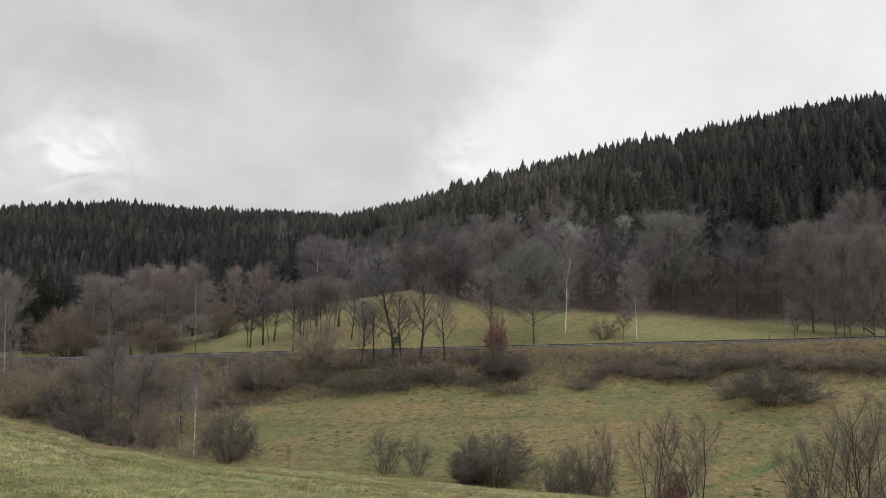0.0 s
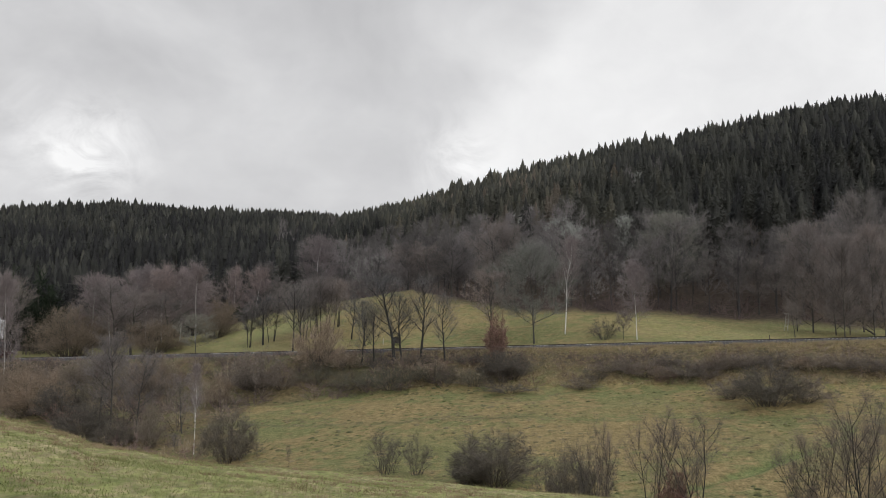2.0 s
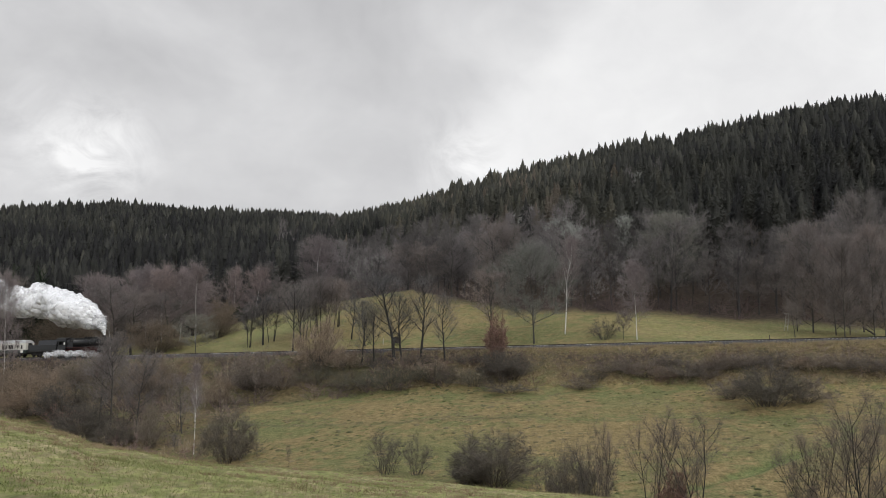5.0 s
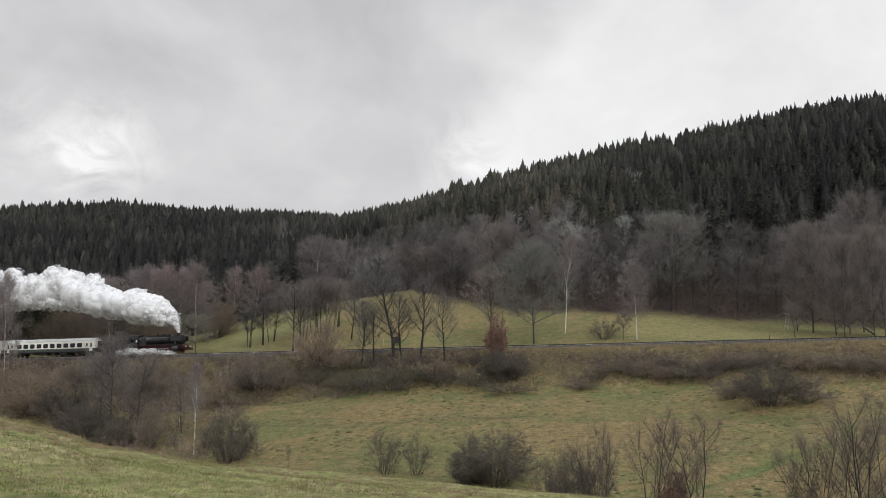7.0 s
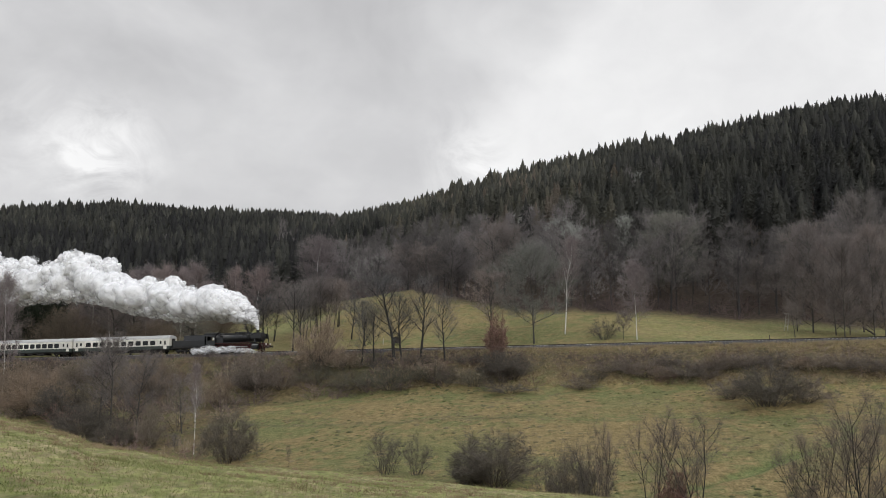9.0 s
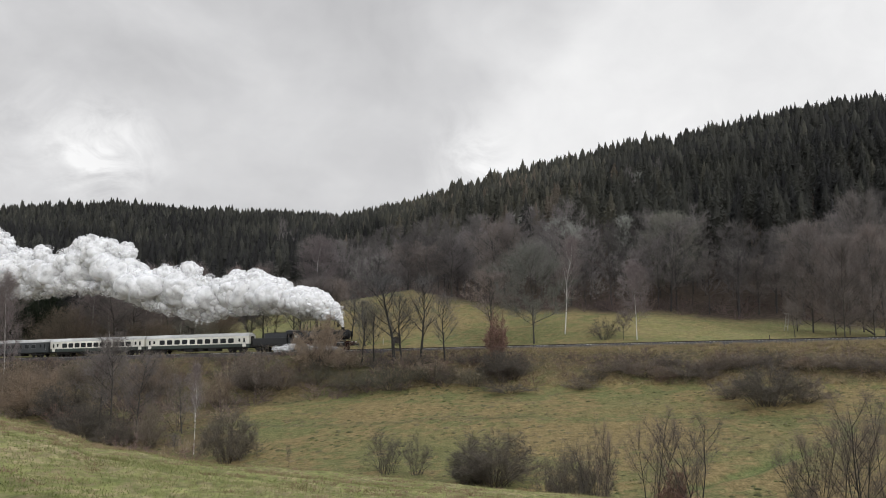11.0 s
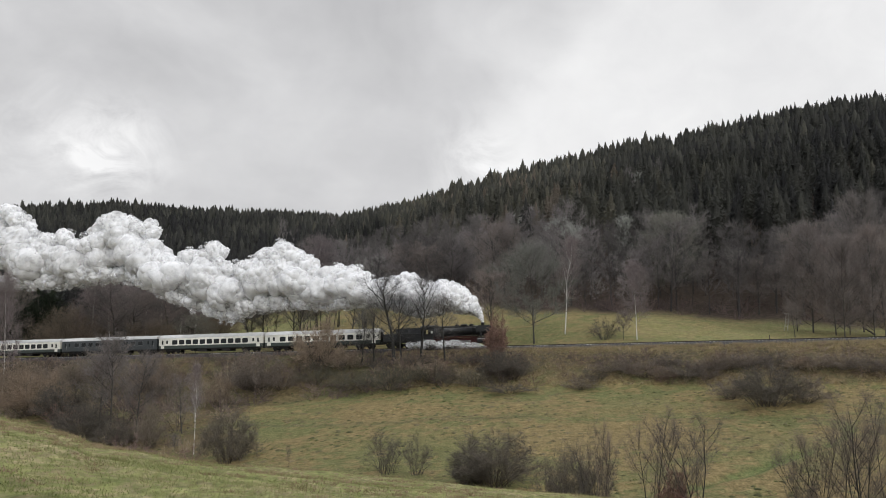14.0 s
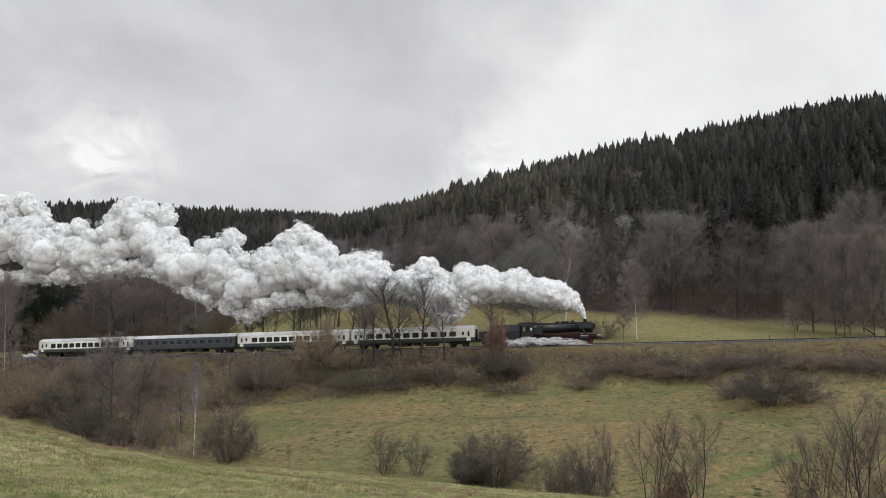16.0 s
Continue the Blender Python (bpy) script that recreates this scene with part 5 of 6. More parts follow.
        rod(bm, (-0.72, y * 0.85, 1.55), (-0.5, y * 0.85, 1.55), 0.14, 0.15, 14)
        part("headlight", bm, M_PALE, loco)
        bm = bmesh.new()
        for k, z in enumerate((0.55, 0.9, 1.25)):
            box(bm, -14.6 + 0.02 * k, -14.2, y * 1.3 - 0.12, y * 1.3 + 0.12, z, z + 0.04)
        box(bm, -14.62, -14.58, y * 1.3 - 0.12, y * 1.3 + 0.12, 0.5, 1.6)
        part("cab_step", bm, M_BLACK, loco)
    bm = bmesh.new()
    box(bm, -0.85, -0.72, -1.35, 1.35, 0.85, 1.4, 0.02)
    part("buffer_beam", bm, M_RED, loco)
    wheelset(-2.35, 0.5, loco, M_RED, 10, "leading_wheelset")
    for x in (-5.15, -7.0, -8.85, -10.7):
        wheelset(x, 0.8, loco, M_RED, 14, "driving_wheelset")
    wheelset(-13.4, 0.625, loco, M_RED, 11, "trailing_wheelset")
    rods = []
    for y in (-1, 1):
        bm = bmesh.new()
        box(bm, -5.62, 0.08, -0.035, 0.035, -0.075, 0.075, 0.02)
        for x in (0, -1.85, -3.7, -5.55):
            rod(bm, (x, -0.05, 0), (x, 0.05, 0), 0.14, sides=12)
        rods.append((part("coupling_rod", bm, M_BRIGHT, loco), -5.15, y * 0.98))
    return loco, rods


def tender_car():
    car = tagged(new("tender"), "black coal and water tender behind the locomotive", "tender")
    bm = bmesh.new()
    box(bm, -8.3, -0.25, -1.45, 1.45, 1.35, 2.75, 0.08)
    part("water_tank", bm, M_BLACK, car)
    bm = bmesh.new()
    for y in (-1, 1):
        bmv = [bm.verts.new(p) for p in ((-5.6, y * 1.4, 2.72), (-0.3, y * 1.4, 2.72), (-0.3, y * 1.12, 3.75), (-5.6, y * 1.12, 3.75))]
        bmi = [bm.verts.new((v.co.x, v.co.y - y * 0.08, v.co.z)) for v in bmv]
        for k in range(4):
            j = (k + 1) % 4
            bm.faces.new((bmv[k], bmv[j], bmi[j], bmi[k]))
        bm.faces.new(bmv)
        bm.faces.new(bmi[::-1])
    box(bm, -5.7, -5.6, -1.15, 1.15, 2.72, 3.7)
    part("bunker", bm, M_BLACK, car)
    rng = random.Random(3)
    bm = bmesh.new()
    for _ in range(150):
        r = rng.uniform(0.12, 0.26)
        x, y = rng.uniform(-5.4, -0.5), rng.uniform(-0.95, 0.95)
        got = bmesh.ops.create_icosphere(bm, subdivisions=1, radius=r)["verts"]
        bmesh.ops.scale(bm, vec=(rng.uniform(0.7, 1.3), rng.uniform(0.7, 1.3), rng.uniform(0.6, 1)), verts=got)
        bmesh.ops.translate(bm, vec=(x, y, 3.45 + 0.25 * math.cos(y * 1.4) + rng.uniform(-0.1, 0.1)), verts=got)
    tagged(part("coal", bm, M_SOOT, car, "heap of black coal"), kind="stuff")
    bm = bmesh.new()
    box(bm, -8.55, -0.1, -1.4, 1.4, 1.05, 1.33, 0.03)
    part("underframe", bm, M_UNDER, car)
    for x in (-2.55, -6.35):
        bm = bmesh.new()
        for y in (-1, 1):
            box(bm, x - 1.55, x + 1.55, y * 1.02 - 0.05, y * 1.02 + 0.05, 0.45, 0.85, 0.04)
            for k in (-0.95, 0.95):
                box(bm, x + k - 0.16, x + k + 0.16, y * 1.1 - 0.09, y * 1.1 + 0.09, 0.32, 0.75, 0.04)
        box(bm, x - 0.2, x + 0.2, -1.0, 1.0, 0.6, 1.05, 0.03)
        bogie = part("bogie", bm, M_UNDER, car)
        for k in (-0.95, 0.95):
            wheelset(x + k, 0.5, bogie, M_UNDER, 0)
    for y in (-0.88, 0.88):
        bm = bmesh.new()
        rod(bm, (-8.5, y, 1.05), (-8.95, y, 1.05), 0.12, sides=10)
        rod(bm, (-8.9, y, 1.05), (-9.0, y, 1.05), 0.23, sides=14)
        part("buffer", bm, M_BLACK, car)
    bm = bmesh.new()
    for z in (1.6, 2.0, 2.4, 2.8):
        rod(bm, (-8.38, -0.2, z), (-8.38, 0.2, z), 0.02, sides=5)
    rod(bm, (-8.38, -0.2, 1.3), (-8.38, -0.2, 3.0), 0.02, sides=5)
    rod(bm, (-8.38, 0.2, 1.3), (-8.38, 0.2, 3.0), 0.02, sides=5)
    part("ladder", bm, M_BLACK, car)
    return car


def rounded(bm, x0, x1, y0, y1, z0, z1, r):
    """A flat panel in the x-z plane with rounded corners and thickness along y, added to bm."""
    ring = []
    for cx, cz, a0 in ((x1 - r, z1 - r, 0), (x0 + r, z1 - r, 90), (x0 + r, z0 + r, 180), (x1 - r, z0 + r, 270)):
        for a in (0, 30, 60, 90):
            ring.append((cx + r * math.cos(radians(a0 + a)), cz + r * math.sin(radians(a0 + a))))
    front, back = ([bm.verts.new((x, y, z)) for x, z in ring] for y in (y0, y1))
    bm.faces.new(front)
    bm.faces.new(back[::-1])
    for k in range(len(ring)):
        n = (k + 1) % len(ring)
        bm.faces.new((front[n], front[k], back[k], back[n]))
    bmesh.ops.recalc_face_normals(bm, faces=bm.faces)
    return bm


def coach(label, upper, lower, roof, bays, split, trim):
    """A bogie passenger coach, 26.4 m over its buffers; its front end is at x = 0."""
    car = tagged(new("passenger_coach"), label, "railway coach", group="coaches of the train")
    end, L = -0.25, 26.4
    back = -(L - 0.25)
    side = [(1.41, 1.02), (1.415, split)]
    arch = [(1.41, 3.32), (1.36, 3.52), (1.22, 3.72), (0.98, 3.88), (0.65, 3.99), (0.3, 4.04), (0, 4.05)]

    def shell(prof, name, mat, lab=""):
        full = prof + [(-y, z) for y, z in prof[::-1] if (y, z) != (0, 4.05)]
        bm = bmesh.new()
        rows = [[bm.verts.new((x, y * s, z if z < 3.4 else 3.32 + (z - 3.32) * s2)) for y, z in full]
                for x, s, s2 in ((end, 0.93, 0.8), (end - 0.25, 1, 0.97), (end - 0.6, 1, 1), (back + 0.6, 1, 1), (back + 0.25, 1, 0.97), (back, 0.93, 0.8))]
        for a, b in zip(rows[:-1], rows[1:]):
            for k in range(len(full) - 1):
                bm.faces.new((a[k], a[k + 1], b[k + 1], b[k])).smooth = z_smooth
        for r in (rows[0], rows[-1]):
            bm.faces.new(r)
        bmesh.ops.recalc_face_normals(bm, faces=bm.faces)
        return part(name, bm, mat, car, lab)

    z_smooth = False
    shell([(1.36, 1.0), (1.41, 1.06), (1.412, split)], "lower_body", lower)
    shell([(1.412, split), (1.41, 3.30)], "upper_body", upper)
    z_smooth = True
    shell([(1.43, 3.30)] + arch[1:], "roof", roof, "smooth pale grey arched roof")
    for s in (-1, 1):
        y = s * 1.412
        for k in range(bays):
            x = back + 3.3 + (L - 0.5 - 6.6) * (k + 0.5) / bays
            bm = bmesh.new()
            rounded(bm, x - 0.68, x + 0.68, y - 0.014, y + 0.014, 1.93, 2.90, 0.2)
            win = part("window", bm, trim, car)
            bm = bmesh.new()
            rounded(bm, x - 0.62, x + 0.62, y - 0.022, y + 0.022, 1.99, 2.84, 0.17)
            pane = part("pane", bm, M_GLASS, win, "dark window glass")
            bm = bmesh.new()
            box(bm, x - 0.61, x + 0.61, y - 0.028, y + 0.028, 2.58, 2.61)
            part("window_bar", bm, M_UNDER, win)
        for x in (end - 1.05, back + 1.05):
            bm = bmesh.new()
            box(bm, x - 0.42, x + 0.42, y - 0.01, y + 0.01, 1.1, 3.2, 0.008)
            door = part("door", bm, upper, car)
            bm = bmesh.new()
            rounded(bm, x - 0.2, x + 0.2, y - 0.02, y + 0.02, 1.98, 2.85, 0.08)
            part("door_window", bm, M_GLASS, door)
            bm = bmesh.new()
            rod(bm, (x + 0.36, y + s * 0.05, 1.5), (x + 0.36, y + s * 0.05, 2.3), 0.02, sides=6)
            part("door_handle", bm, M_BRIGHT, door)
            bm = bmesh.new()
            box(bm, x - 0.4, x + 0.4, min(y * 0.86, y * 1.02), max(y * 0.86, y * 1.02), 0.55, 0.6, 0.01)
            part("footstep", bm, M_UNDER, car)
        for x in (end - 2.2, back + 2.2):
            bm = bmesh.new()
            rounded(bm, x - 0.22, x + 0.22, y - 0.02, y + 0.02, 2.15, 2.84, 0.08)
            part("washroom_window", bm, M_GLASS, car)
    bm = bmesh.new()
    box(bm, back, end, -1.25, 1.25, 0.82, 1.02, 0.02)
    part("underframe", bm, M_UNDER, car)
    for x, l, hgt in ((-9.3, 2.0, 0.5), (-12.2, 1.4, 0.42), (-15.2, 2.4, 0.48), (-17.6, 0.9, 0.35)):
        bm = bmesh.new()
        box(bm, x - l / 2, x + l / 2, -1.2, 1.2, 0.84 - hgt, 0.84, 0.05)
        part("equipment_box", bm, M_UNDER, car)
    for x in (-3.7, -22.7):
        bm = bmesh.new()
        for y in (-1, 1):
            box(bm, x - 1.75, x + 1.75, y * 1.03 - 0.06, y * 1.03 + 0.06, 0.5, 0.72, 0.04)
            for k in (-1.25, 1.25):
                box(bm, x + k - 0.18, x + k + 0.18, y * 1.08 - 0.1, y * 1.08 + 0.1, 0.3, 0.62, 0.04)
                rod(bm, (x + k - 0.35, y * 1.08, 0.42), (x + k - 0.35, y * 1.08, 0.8), 0.09, sides=8)
                rod(bm, (x + k + 0.35, y * 1.08, 0.42), (x + k + 0.35, y * 1.08, 0.8), 0.09, sides=8)
        box(bm, x - 0.25, x + 0.25, -1.05, 1.05, 0.5, 0.82, 0.03)
        bogie = part("bogie", bm, M_UNDER, car)
        for k in (-1.25, 1.25):
            wheelset(x + k, 0.47, bogie, M_UNDER, 0)
    for x, s in ((end, 1), (back, -1)):
        for y in (-0.88, 0.88):
            bm = bmesh.new()
            rod(bm, (x, y, 1.05), (x + s * 0.2, y, 1.05), 0.11, sides=10)
            rod(bm, (x + s * 0.17, y, 1.05), (x + s * 0.24, y, 1.05), 0.24, sides=14)
            part("buffer", bm, M_UNDER, car)
        bm = bmesh.new()
        box(bm, min(x, x + s * 0.2), max(x, x + s * 0.2), -0.55, 0.55, 1.15, 3.3, 0.08)
        part("gangway_bellows", bm, M_UNDER, car)
    for x in (-4.0, -9.0, -13.2, -17.4, -22.0):
        bm = bmesh.new()
        box(bm, x - 0.22, x + 0.22, -0.2, 0.2, 3.98, 4.12, 0.04)
        part("roof_vent", bm, M_ROOF, car)
    return car


loco, coupling_rods = locomotive()
tender = tender_car()
COACHES = [
    coach("cream and dark green passenger coach coupled behind the tender", M_CREAM, M_GREEN, M_ROOF, 10, 1.72, M_UNDER),
    coach("cream and dark green passenger coach in mid-train", M_CREAM, M_GREEN, M_ROOF, 11, 1.72, M_UNDER),
    coach("slate-grey passenger coach with a pale silver roof", M_SLATE, M_SLATE, M_ROOF, 10, 1.95, M_TRIM),
    coach("cream passenger coach with dark green skirt, last of the train", M_CREAM, M_GREEN, M_ROOF, 11, 1.66, M_UNDER),
]
for ob, back in [(loco, 0), (tender, 15.0)] + [(c, 24.05 + 26.42 * k) for k, c in enumerate(COACHES)]:
    ob.matrix_basis = on_rails(front_at(0) - back)


# ---- steam ----
def steam_material(name, fray, size=1.6):
    """Vapour in thin shells: part of the light passes, the rest is scattered forwards and back."""
    m, tree, b = shader(name, 1.0, 0, 0.0)
    b.inputs["Base Color"].default_value = (0.995, 0.995, 0.995, 1)
    thin, mix = tree.nodes.new("ShaderNodeBsdfTranslucent"), tree.nodes.new("ShaderNodeMixShader")
    thin.inputs[0].default_value = (0.995, 0.995, 0.995, 1)
    mix.inputs[0].default_value = 0.08
    tree.links.new(b.outputs[0], mix.inputs[1])
    tree.links.new(thin.outputs[0], mix.inputs[2])
    clear, frayed = tree.nodes.new("ShaderNodeBsdfTransparent"), tree.nodes.new("ShaderNodeMixShader")
    tree.links.new(steps(tree, grain(tree, size, 5), fray), frayed.inputs[0])
    tree.links.new(mix.outputs[0], frayed.inputs[1])
    tree.links.new(clear.outputs[0], frayed.inputs[2])
    tree.links.new(frayed.outputs[0], tree.nodes["Material Output"].inputs[0])
    return m


M_STEAM = steam_material("white_steam", [(0.36, (0.72, 0.72, 0.72)), (0.50, (0.46, 0.46, 0.46)), (0.64, (0.28, 0.28, 0.28))], 0.8)
M_WISP = steam_material("thin_steam", [(0.36, (0.98, 0.98, 0.98)), (0.50, (0.82, 0.82, 0.82)), (0.66, (0.58, 0.58, 0.58))], 1.3)
M_SHRED = steam_material("torn_steam", [(0.42, (1.0, 1.0, 1.0)), (0.54, (0.80, 0.80, 0.80)), (0.66, (0.30, 0.30, 0.30))], 0.45)


def billow(seed, subs=4, material=M_STEAM):
    """A cauliflower lump of about one metre's radius."""
    rng = np.random.default_rng(seed)
    bm = bmesh.new()
    bmesh.ops.create_icosphere(bm, subdivisions=subs, radius=1.0)
    d = np.array([v.co[:] for v in bm.verts])
    d = unit(d)
    r = np.full(len(d), 0.62)
    for n, far, big in ((9, 0.5, (0.36, 0.5)), (24, 0.73, (0.17, 0.28)), (44, 0.87, (0.08, 0.13))):
        c = unit(rng.normal(size=(n, 3))) * rng.uniform(0.85, 1.1, (n, 1)) * far
        rho = rng.uniform(*big, n)
        dot = d @ c.T
        disc = dot ** 2 - (c ** 2).sum(1)[None] + rho[None] ** 2
        hit = np.where(disc > 0, dot + np.sqrt(np.maximum(disc, 0)), 0)
        hit = np.concatenate([hit, r[:, None]], 1)
        r = ((np.maximum(hit, 0) / 1.2) ** 10).sum(1) ** (1 / 10) * 1.2
    for v, p in zip(bm.verts, d * r[:, None]):
        v.co = p
    for f in bm.faces:
        f.smooth = True
    me = bpy.data.meshes.new("puff")
    bm.to_mesh(me)
    bm.free()
    me.materials.append(material)
    return me


PUFF_MESHES = [billow(k) for k in range(8)]
CORE_MESHES = [billow(70 + k, 3) for k in range(5)]
JET_MESHES = [billow(20 + k, 3) for k in range(4)]
WISP_MESHES = [billow(30 + k, 3, M_WISP) for k in range(4)]
SHRED_MESHES = [billow(50 + k, 3, M_SHRED) for k in range(5)]
plume = tagged(new("steam_plume"), "thick white steam trailing from the chimney of the locomotive", "steam")
shreds = tagged(new("steam_shreds"), "torn white wisps along the edges of the steam", "steam")
PUFFS = []
CHIMNEY = Vector((-3.1, 0, 4.5))
DRIFT = 2.1

# the exhaust comes in bursts: when each left the chimney, and how high over the rails its top stands at the end
TOPS = ((-2.6, 38), (-1.3, 39.5), (-0.7, 37.5), (-0.3, 31.4), (1.1, 31.2), (1.75, 28), (2.1, 33.3), (2.8, 35.8), (3.9, 33), (4.5, 23), (5.2, 24), (6.25, 26.3), (6.95, 19),
        (7.4, 23), (8.2, 27), (8.8, 25), (9.5, 18.6), (10.4, 20.6), (11.1, 15), (11.95, 18.2), (12.5, 14.6), (13.3, 16.5), (13.8, 14.4), (14.3, 15.0), (14.8, 12.6), (15.5, 13.4), (16, 13))
FEET = ((-2.6, 18), (0.4, 16.9), (2.2, 17.7), (3.2, 18.4), (3.8, 16.5), (5.1, 11.7), (6.8, 6.0), (7.5, 8.8), (8.6, 9.4), (9.6, 8.5), (11.0, 9.2), (11.8, 7.5), (12.2, 4.6), (12.7, 4.4), (13.1, 8.0), (14.1, 8.2), (15.2, 7.0), (16, 7))


def growth(age):
    return 1 - math.exp(-age / 50)


def slab(born, age):
    """The lower and upper limit, over the rails, of the steam that left the chimney at that time."""
    last = max(0.6, 16 - born)
    top = float(np.interp(born, *zip(*TOPS))) - 12.5
    foot = float(np.interp(born, *zip(*FEET))) - 7
    young = 1 - math.exp(-age / 0.38)
    top += 12 * growth(last) / growth(max(age, 3.0)) * (0.06 * math.sin(born * 8.4) + 0.03 * math.sin(born * 13.1 + 1)) * min(1, age / 0.8)
    return 5.0 + 2.0 * young + foot * growth(age) / growth(last), 5.4 + 6.5 * young + top * growth(age) / growth(last)


def make_plume():
    rng = np.random.default_rng(12)
    for born in np.arange(-2.6, 15.9, 0.14):
        foot, top = slab(born, 16 - born if born < 14 else 2.0)
        room = top - foot
        #        size, its place between foot and top
        core = 3.9 if born < 9 else 3.2
        for big, small, at in ((core, 2.5, rng.uniform(0.25, 0.5)), (core, 2.2, rng.uniform(0.45, 0.75)), (2.5, 1.4, 1.0), (2.0, 1.2, 0.0), (2.6, 1.6, rng.uniform(0.05, 0.95))):
            s = min(rng.uniform(small, big), 0.40 * room)
            ob = new("puff", CORE_MESHES[int(rng.integers(0, 5))] if 0.1 < at < 0.7 and big > 3 else PUFF_MESHES[int(rng.integers(0, 8))])
            ob.parent = plume
            ob.scale = (s * rng.uniform(0.95, 1.3), s * rng.uniform(0.9, 1.1), s * rng.uniform(0.85, 1.08))
            PUFFS.append((ob, born + rng.uniform(-0.1, 0.1), s, at, rng.uniform(-1, 1) * (1 - abs(at - 0.5)), rng.uniform(0, 360), rng.uniform(-4, 4), 0.0))
    for born in np.arange(-2.6, 15.5, 0.075):
        s = rng.uniform(0.5, 1.3)
        ob = new("shred", SHRED_MESHES[int(rng.integers(0, 5))])
        ob.parent = shreds
        ob.scale = (s * rng.uniform(1.0, 2.0), s, s * rng.uniform(0.6, 1.0))
        at = 0.0 if rng.uniform() < 0.6 else 1.0
        PUFFS.append((ob, born, s, at, rng.uniform(-0.8, 0.6), rng.uniform(0, 360), rng.uniform(-6, 6), rng.uniform(0.03, 0.16)))


make_plume()


def puff_rows(born, s, at, across, spin, turn, loose):
    """A puff rides in the head of the plume until it is left behind; then it slows, climbs and spreads. loose: how fast it comes out of the edge."""
    behind = 0.8 + 3.2 * max(0.0, s - 0.6)
    left = born + behind / (SPEED - DRIFT)
    times = {0.0, 16.0}
    times |= {left + a for a in (-9.6, -4.8, -2.4, -1.2, -0.6, -0.3, -0.1, 0.0, 0.1, 0.3, 0.6, 1.2, 2.4, 4.8, 8.0, 12.0) if 0 < left + a < 16}
    rows = []
    last = -1
    for t in sorted(times):
        if frame(t) == last:
            continue
        last = frame(t)
        age = max(left, t) - born
        foot, top = slab(born, age)
        room = max(0.0, top - foot - 1.7 * s)
        w = front_at(born) + CHIMNEY.x + DRIFT * age - SPEED * max(0.0, left - t)
        up = (foot + top) / 2 + (at - 0.5) * room + (1 if at > 0.5 else -1) * loose * min(age, 6) * (1 if loose else 0)
        out = across * min(0.8 + 0.4 * age, 3.5)
        p = Vector((TRACK[0] + ALONG[0] * w + ACROSS[0] * out, TRACK[1] + ALONG[1] * w + ACROSS[1] * out, TRACK[2] + CLIMB * w + up))
        free = max(0.0, t - left)
        rows.append((t, Matrix.Translation(p) @ pose(0, 0, 0, turn * 3 + 1.5 * free, turn * free * 0.5, spin + turn * free)))
    return rows


# the exhaust jet, rising from the chimney mouth
JET = tagged(new("exhaust_jet"), "narrow white jet of exhaust at the chimney mouth", "steam")
for k, (x, z, r) in enumerate(((0.0, 0.1, 0.30), (-0.12, 0.55, 0.42), (-0.35, 1.05, 0.6), (-0.75, 1.65, 0.85), (-1.3, 2.35, 1.2), (-2.0, 3.0, 1.6), (-2.6, 3.4, 2.1))):
    ob = new("puff", JET_MESHES[k % 4])
    ob.parent = JET
    ob.location, ob.scale, ob.rotation_euler = (CHIMNEY.x + x, 0, CHIMNEY.z + z), (r, r, r), (k, k * 2, k)

# drain steam low beside the wheels, and a leak at the last coach
DRAIN = tagged(new("drain_steam"), "low ragged white steam drifting beside the locomotive wheels", "steam")
_rng = random.Random(8)
for k in range(90):
    back = (k / 90) ** 1.15
    r = (0.14 + 0.62 * back ** 0.6) * _rng.uniform(0.6, 1.2)
    ob = new("wisp", WISP_MESHES[k % 4])
    ob.parent = DRAIN
    y = -_rng.uniform(1.45, 1.9 + 0.9 * back) if k % 5 else _rng.uniform(1.5, 2.2)
    ob.location = (-2.4 - 15 * back + _rng.uniform(-0.5, 0.5), y, r * 0.45 - 0.25 + _rng.uniform(0, 1.0) * (0.25 + 1.7 * back ** 0.6 * (1 - 0.75 * back)))
    ob.scale, ob.rotation_euler = (r * 2.1, r, r * 0.85), (0, 0.15 * math.sin(k), 0.5 * math.sin(3 * k))
TAIL = tagged(new("heating_steam"), "small white wisp of heating steam behind the last coach", "steam")
for k in range(24):
    back = k / 24
    r = 0.25 + 0.3 * back * _rng.uniform(0.6, 1.1)
    ob = new("wisp", WISP_MESHES[k % 4])
    ob.parent = TAIL
    ob.location = (0.1 - 4.2 * back, _rng.uniform(-1.5, 0.5), 0.2 + 2.6 * max(0.12, (1 - 1.6 * back)) * _rng.uniform(0, 1))
    ob.scale, ob.rotation_euler = (r * 1.5, r, r * 0.9), (0.2 * k, 0.3 * math.sin(k), k)
TAIL_BACK = 24.05 + 26.42 * 4


# ---- small things by the line ----
M_POST = plain("weathered_white_wood", (0.50, 0.48, 0.44), 0.9, size=0.15, vary=0.3)
M_PLANK = plain("dark_weathered_planks", (0.060, 0.052, 0.045), 0.95, size=0.2, vary=0.4)


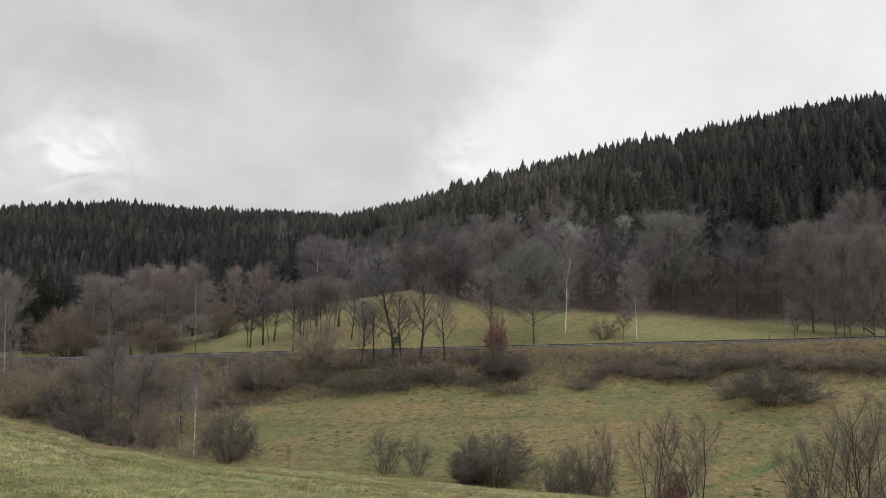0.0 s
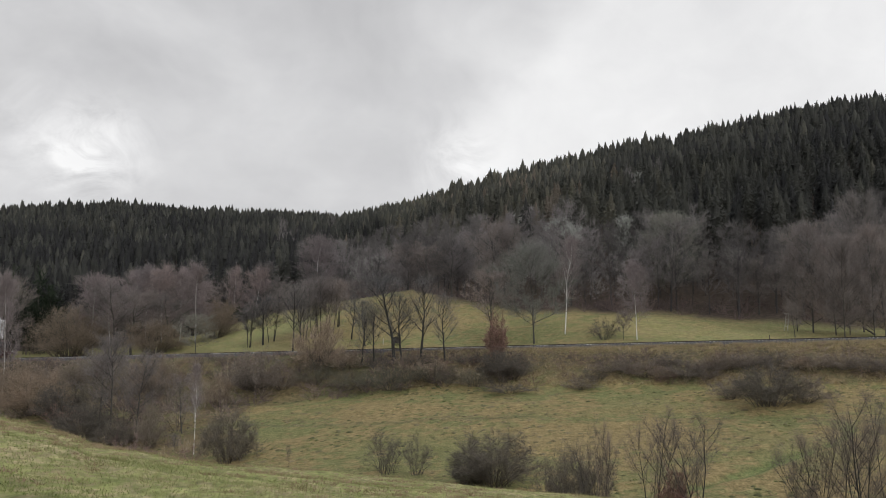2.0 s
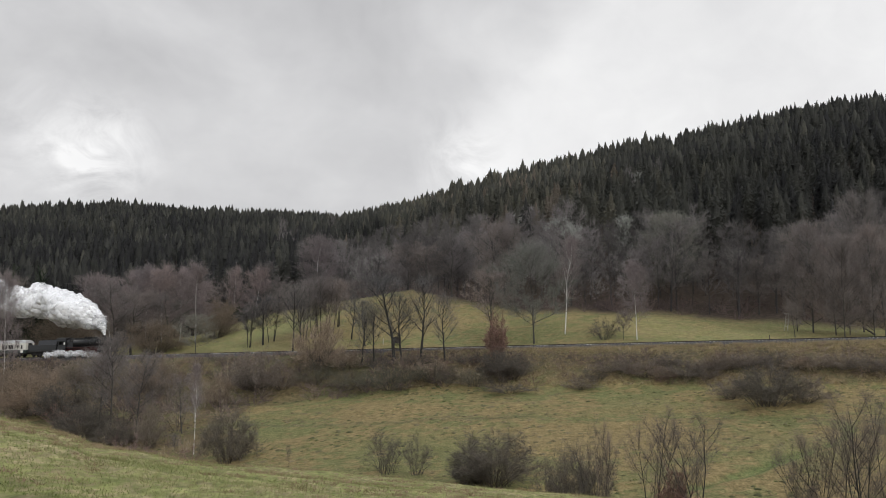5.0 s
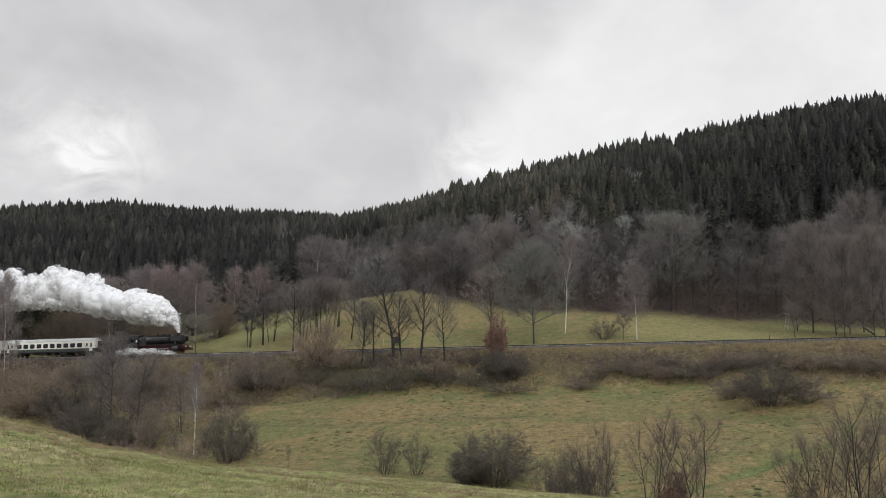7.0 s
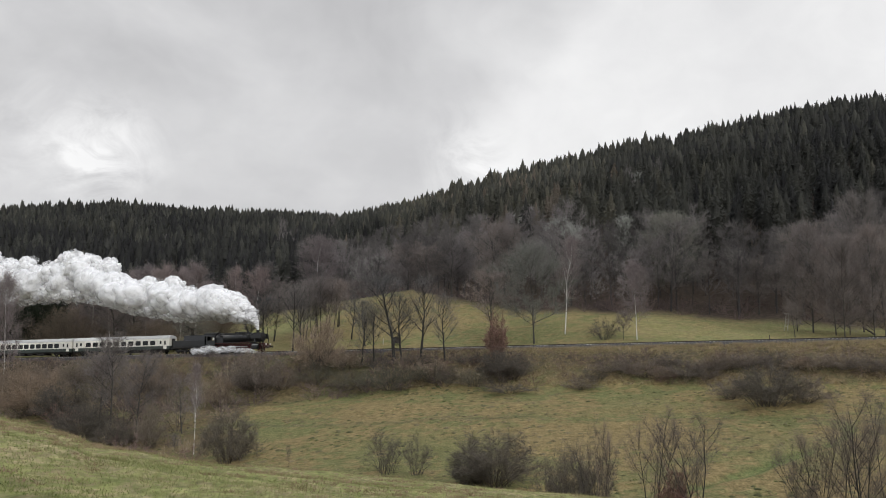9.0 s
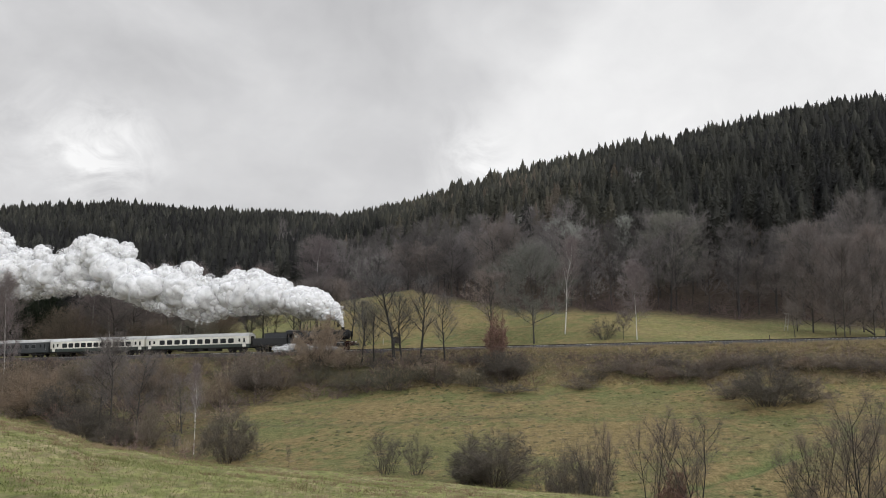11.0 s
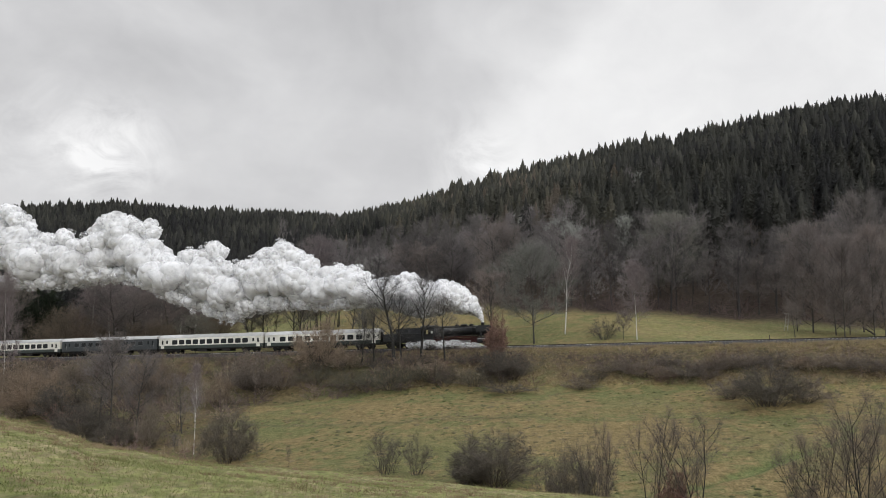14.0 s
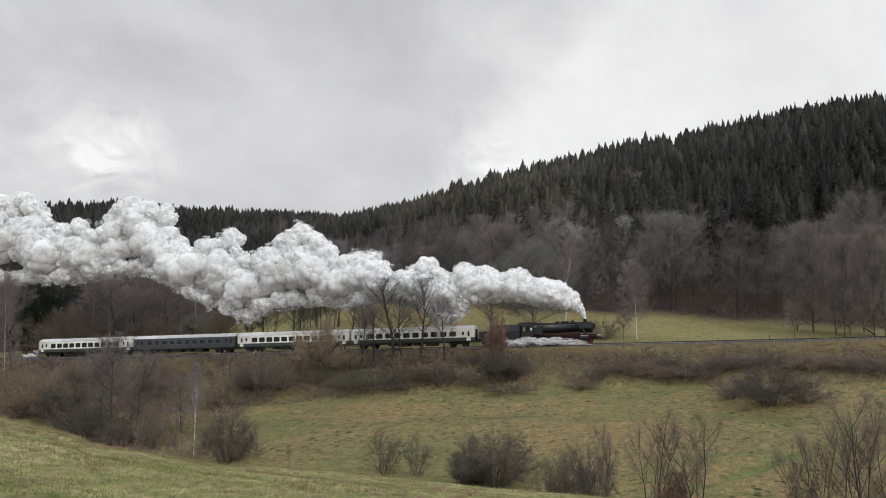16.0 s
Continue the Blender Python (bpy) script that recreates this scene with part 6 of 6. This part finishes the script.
def ladder_post(x, y):
    """An old line post: two white poles joined by rungs, leaning a little."""
    top = tagged(new("line_post"), "old white wooden double post with rungs, leaning in the meadow", "post")
    top.matrix_basis = pose(x, y, float(land(x, y)) - 0.1, 0, 7, -18)
    for px in (-0.3, 0.3):
        bm = bmesh.new()
        rod(bm, (px, 0, 0), (px * 0.75, 0, 3.5), 0.06, 0.05, 8)
        part("pole", bm, M_POST, top)
    for z in (0.9, 1.6, 2.3, 2.9):
        bm = bmesh.new()
        box(bm, -0.32, 0.32, -0.03, 0.03, z - 0.04, z + 0.04, 0.01)
        part("rung", bm, M_POST, top)
    bm = bmesh.new()
    box(bm, -0.62, 0.45, -0.05, 0.05, 3.38, 3.52, 0.015)
    part("crossbar", bm, M_POST, top)


def marker(x, y, h, mat, label, name):
    """A low post with a slanted top."""
    bm = bmesh.new()
    box(bm, -0.07, 0.07, -0.06, 0.06, 0, h, 0.02)
    for v in bm.verts:
        if v.co.z > h * 0.8:
            v.co.z += v.co.x * 0.4
    me = bpy.data.meshes.new(name)
    bm.to_mesh(me)
    bm.free()
    me.materials.append(mat)
    ob = tagged(new(name, me), label, "post")
    ob.matrix_basis = pose(x, y, float(land(x, y)) - 0.08, 0, 2, 20)


def hide(x, y):
    """A small plank hide on short legs with a sloping roof."""
    top = tagged(new("hunting_hide"), "small dark plank hide with a sloping roof beside the track", "hut")
    top.matrix_basis = pose(x, y, float(land(x, y)) - 0.1, 0, 0, 12)
    for px in (-0.6, 0.6):
        for py in (-0.5, 0.5):
            bm = bmesh.new()
            box(bm, px - 0.05, px + 0.05, py - 0.05, py + 0.05, 0, 0.6, 0.01)
            part("leg", bm, M_PLANK, top)
    for k in range(8):
        for y0 in (-0.58, 0.54):
            bm = bmesh.new()
            box(bm, -0.7 + k * 0.176, -0.53 + k * 0.176, y0, y0 + 0.04, 0.5, 1.75, 0.008)
            part("plank", bm, M_PLANK, top)
    for x0 in (-0.72, 0.68):
        bm = bmesh.new()
        box(bm, x0, x0 + 0.04, -0.54, 0.54, 0.5, 1.75, 0.008)
        part("side_wall", bm, M_PLANK, top)
    bm = bmesh.new()
    box(bm, -0.7, 0.7, -0.54, 0.54, 0.5, 0.55, 0.008)
    part("floor_board", bm, M_PLANK, top)
    bm = bmesh.new()
    box(bm, -0.9, 0.95, -0.75, 0.75, 1.8, 1.87, 0.015)
    for v in bm.verts:
        v.co.z += v.co.x * 0.22
    part("roof", bm, M_PLANK, top)


def fallen_trunk(x0, y0, x1, y1):
    rng = np.random.default_rng(4)
    n = 9
    g = np.linspace(0, 1, n)
    path = np.stack([x0 + (x1 - x0) * g, y0 + (y1 - y0) * g, 0 * g], 1)
    path[:, 2] = np.array([float(land(a, b)) for a, b, _ in path]) + 0.1 + 1.25 * (1 - g)
    path += rng.normal(0, 0.03, path.shape)
    v, f = tube(path, 0.20 - 0.08 * (1 - g), 9)
    pieces = [(v, f)]
    for k in (1, 3, 4):
        pieces.append(tube(np.array([path[k], path[k] + np.array([rng.uniform(-0.5, 0.5), rng.uniform(-0.5, 0.2), 0.7])]), (0.05, 0.02), 5))
    v, f = merge(pieces)
    tagged(new("fallen_trunk", raw("fallen_trunk", v, f, M_BARK)), "dark fallen tree trunk leaning at the meadow's edge", "log")


ladder_post(69.4, 192.7)
marker(60.8, 177.6, 0.75, M_PLANK, "short dark wooden post beside the railway track", "trackside_post")
marker(-12.8, 203.8, 1.25, M_POST, "white marker post in the meadow behind the track", "marker_post")
hide(-9.7, 201.8)
fallen_trunk(81.2, 184.2, 83.2, 183.6)


# ---- what moves ----
def motions():
    """The clouds drift, the train runs up the line, its wheels and rods turn, its steam is left behind."""
    walk(clouds, [(0, pose(0, 0, 0)), (16, pose(79, 0, 0))])
    for ob, back in [(loco, 0), (JET, 0), (DRAIN, 0), (tender, 15.0), (TAIL, TAIL_BACK)] + [(c, 24.05 + 26.42 * k) for k, c in enumerate(COACHES)]:
        walk(ob, [(t, on_rails(front_at(t) - back)) for t in (0, 4, 8, 12, 16)])
    for ob, x, r in WHEELSETS:
        count = 160 if r > 0.7 else 240
        walk(ob, [(16 * k / count, pose(x, 0, r, 0, math.degrees(SPEED * 16 * k / count / r), 0)) for k in range(count + 1)])
    for ob, x, y in coupling_rods:
        rows = []
        for k in range(241):
            a = SPEED * 16 * k / 240 / 0.8
            rows.append((16 * k / 240, pose(x + 0.33 * math.cos(a), y, 0.8 - 0.33 * math.sin(a))))
        walk(ob, rows)
    for ob, *of in PUFFS:
        walk(ob, puff_rows(*of))


motions()
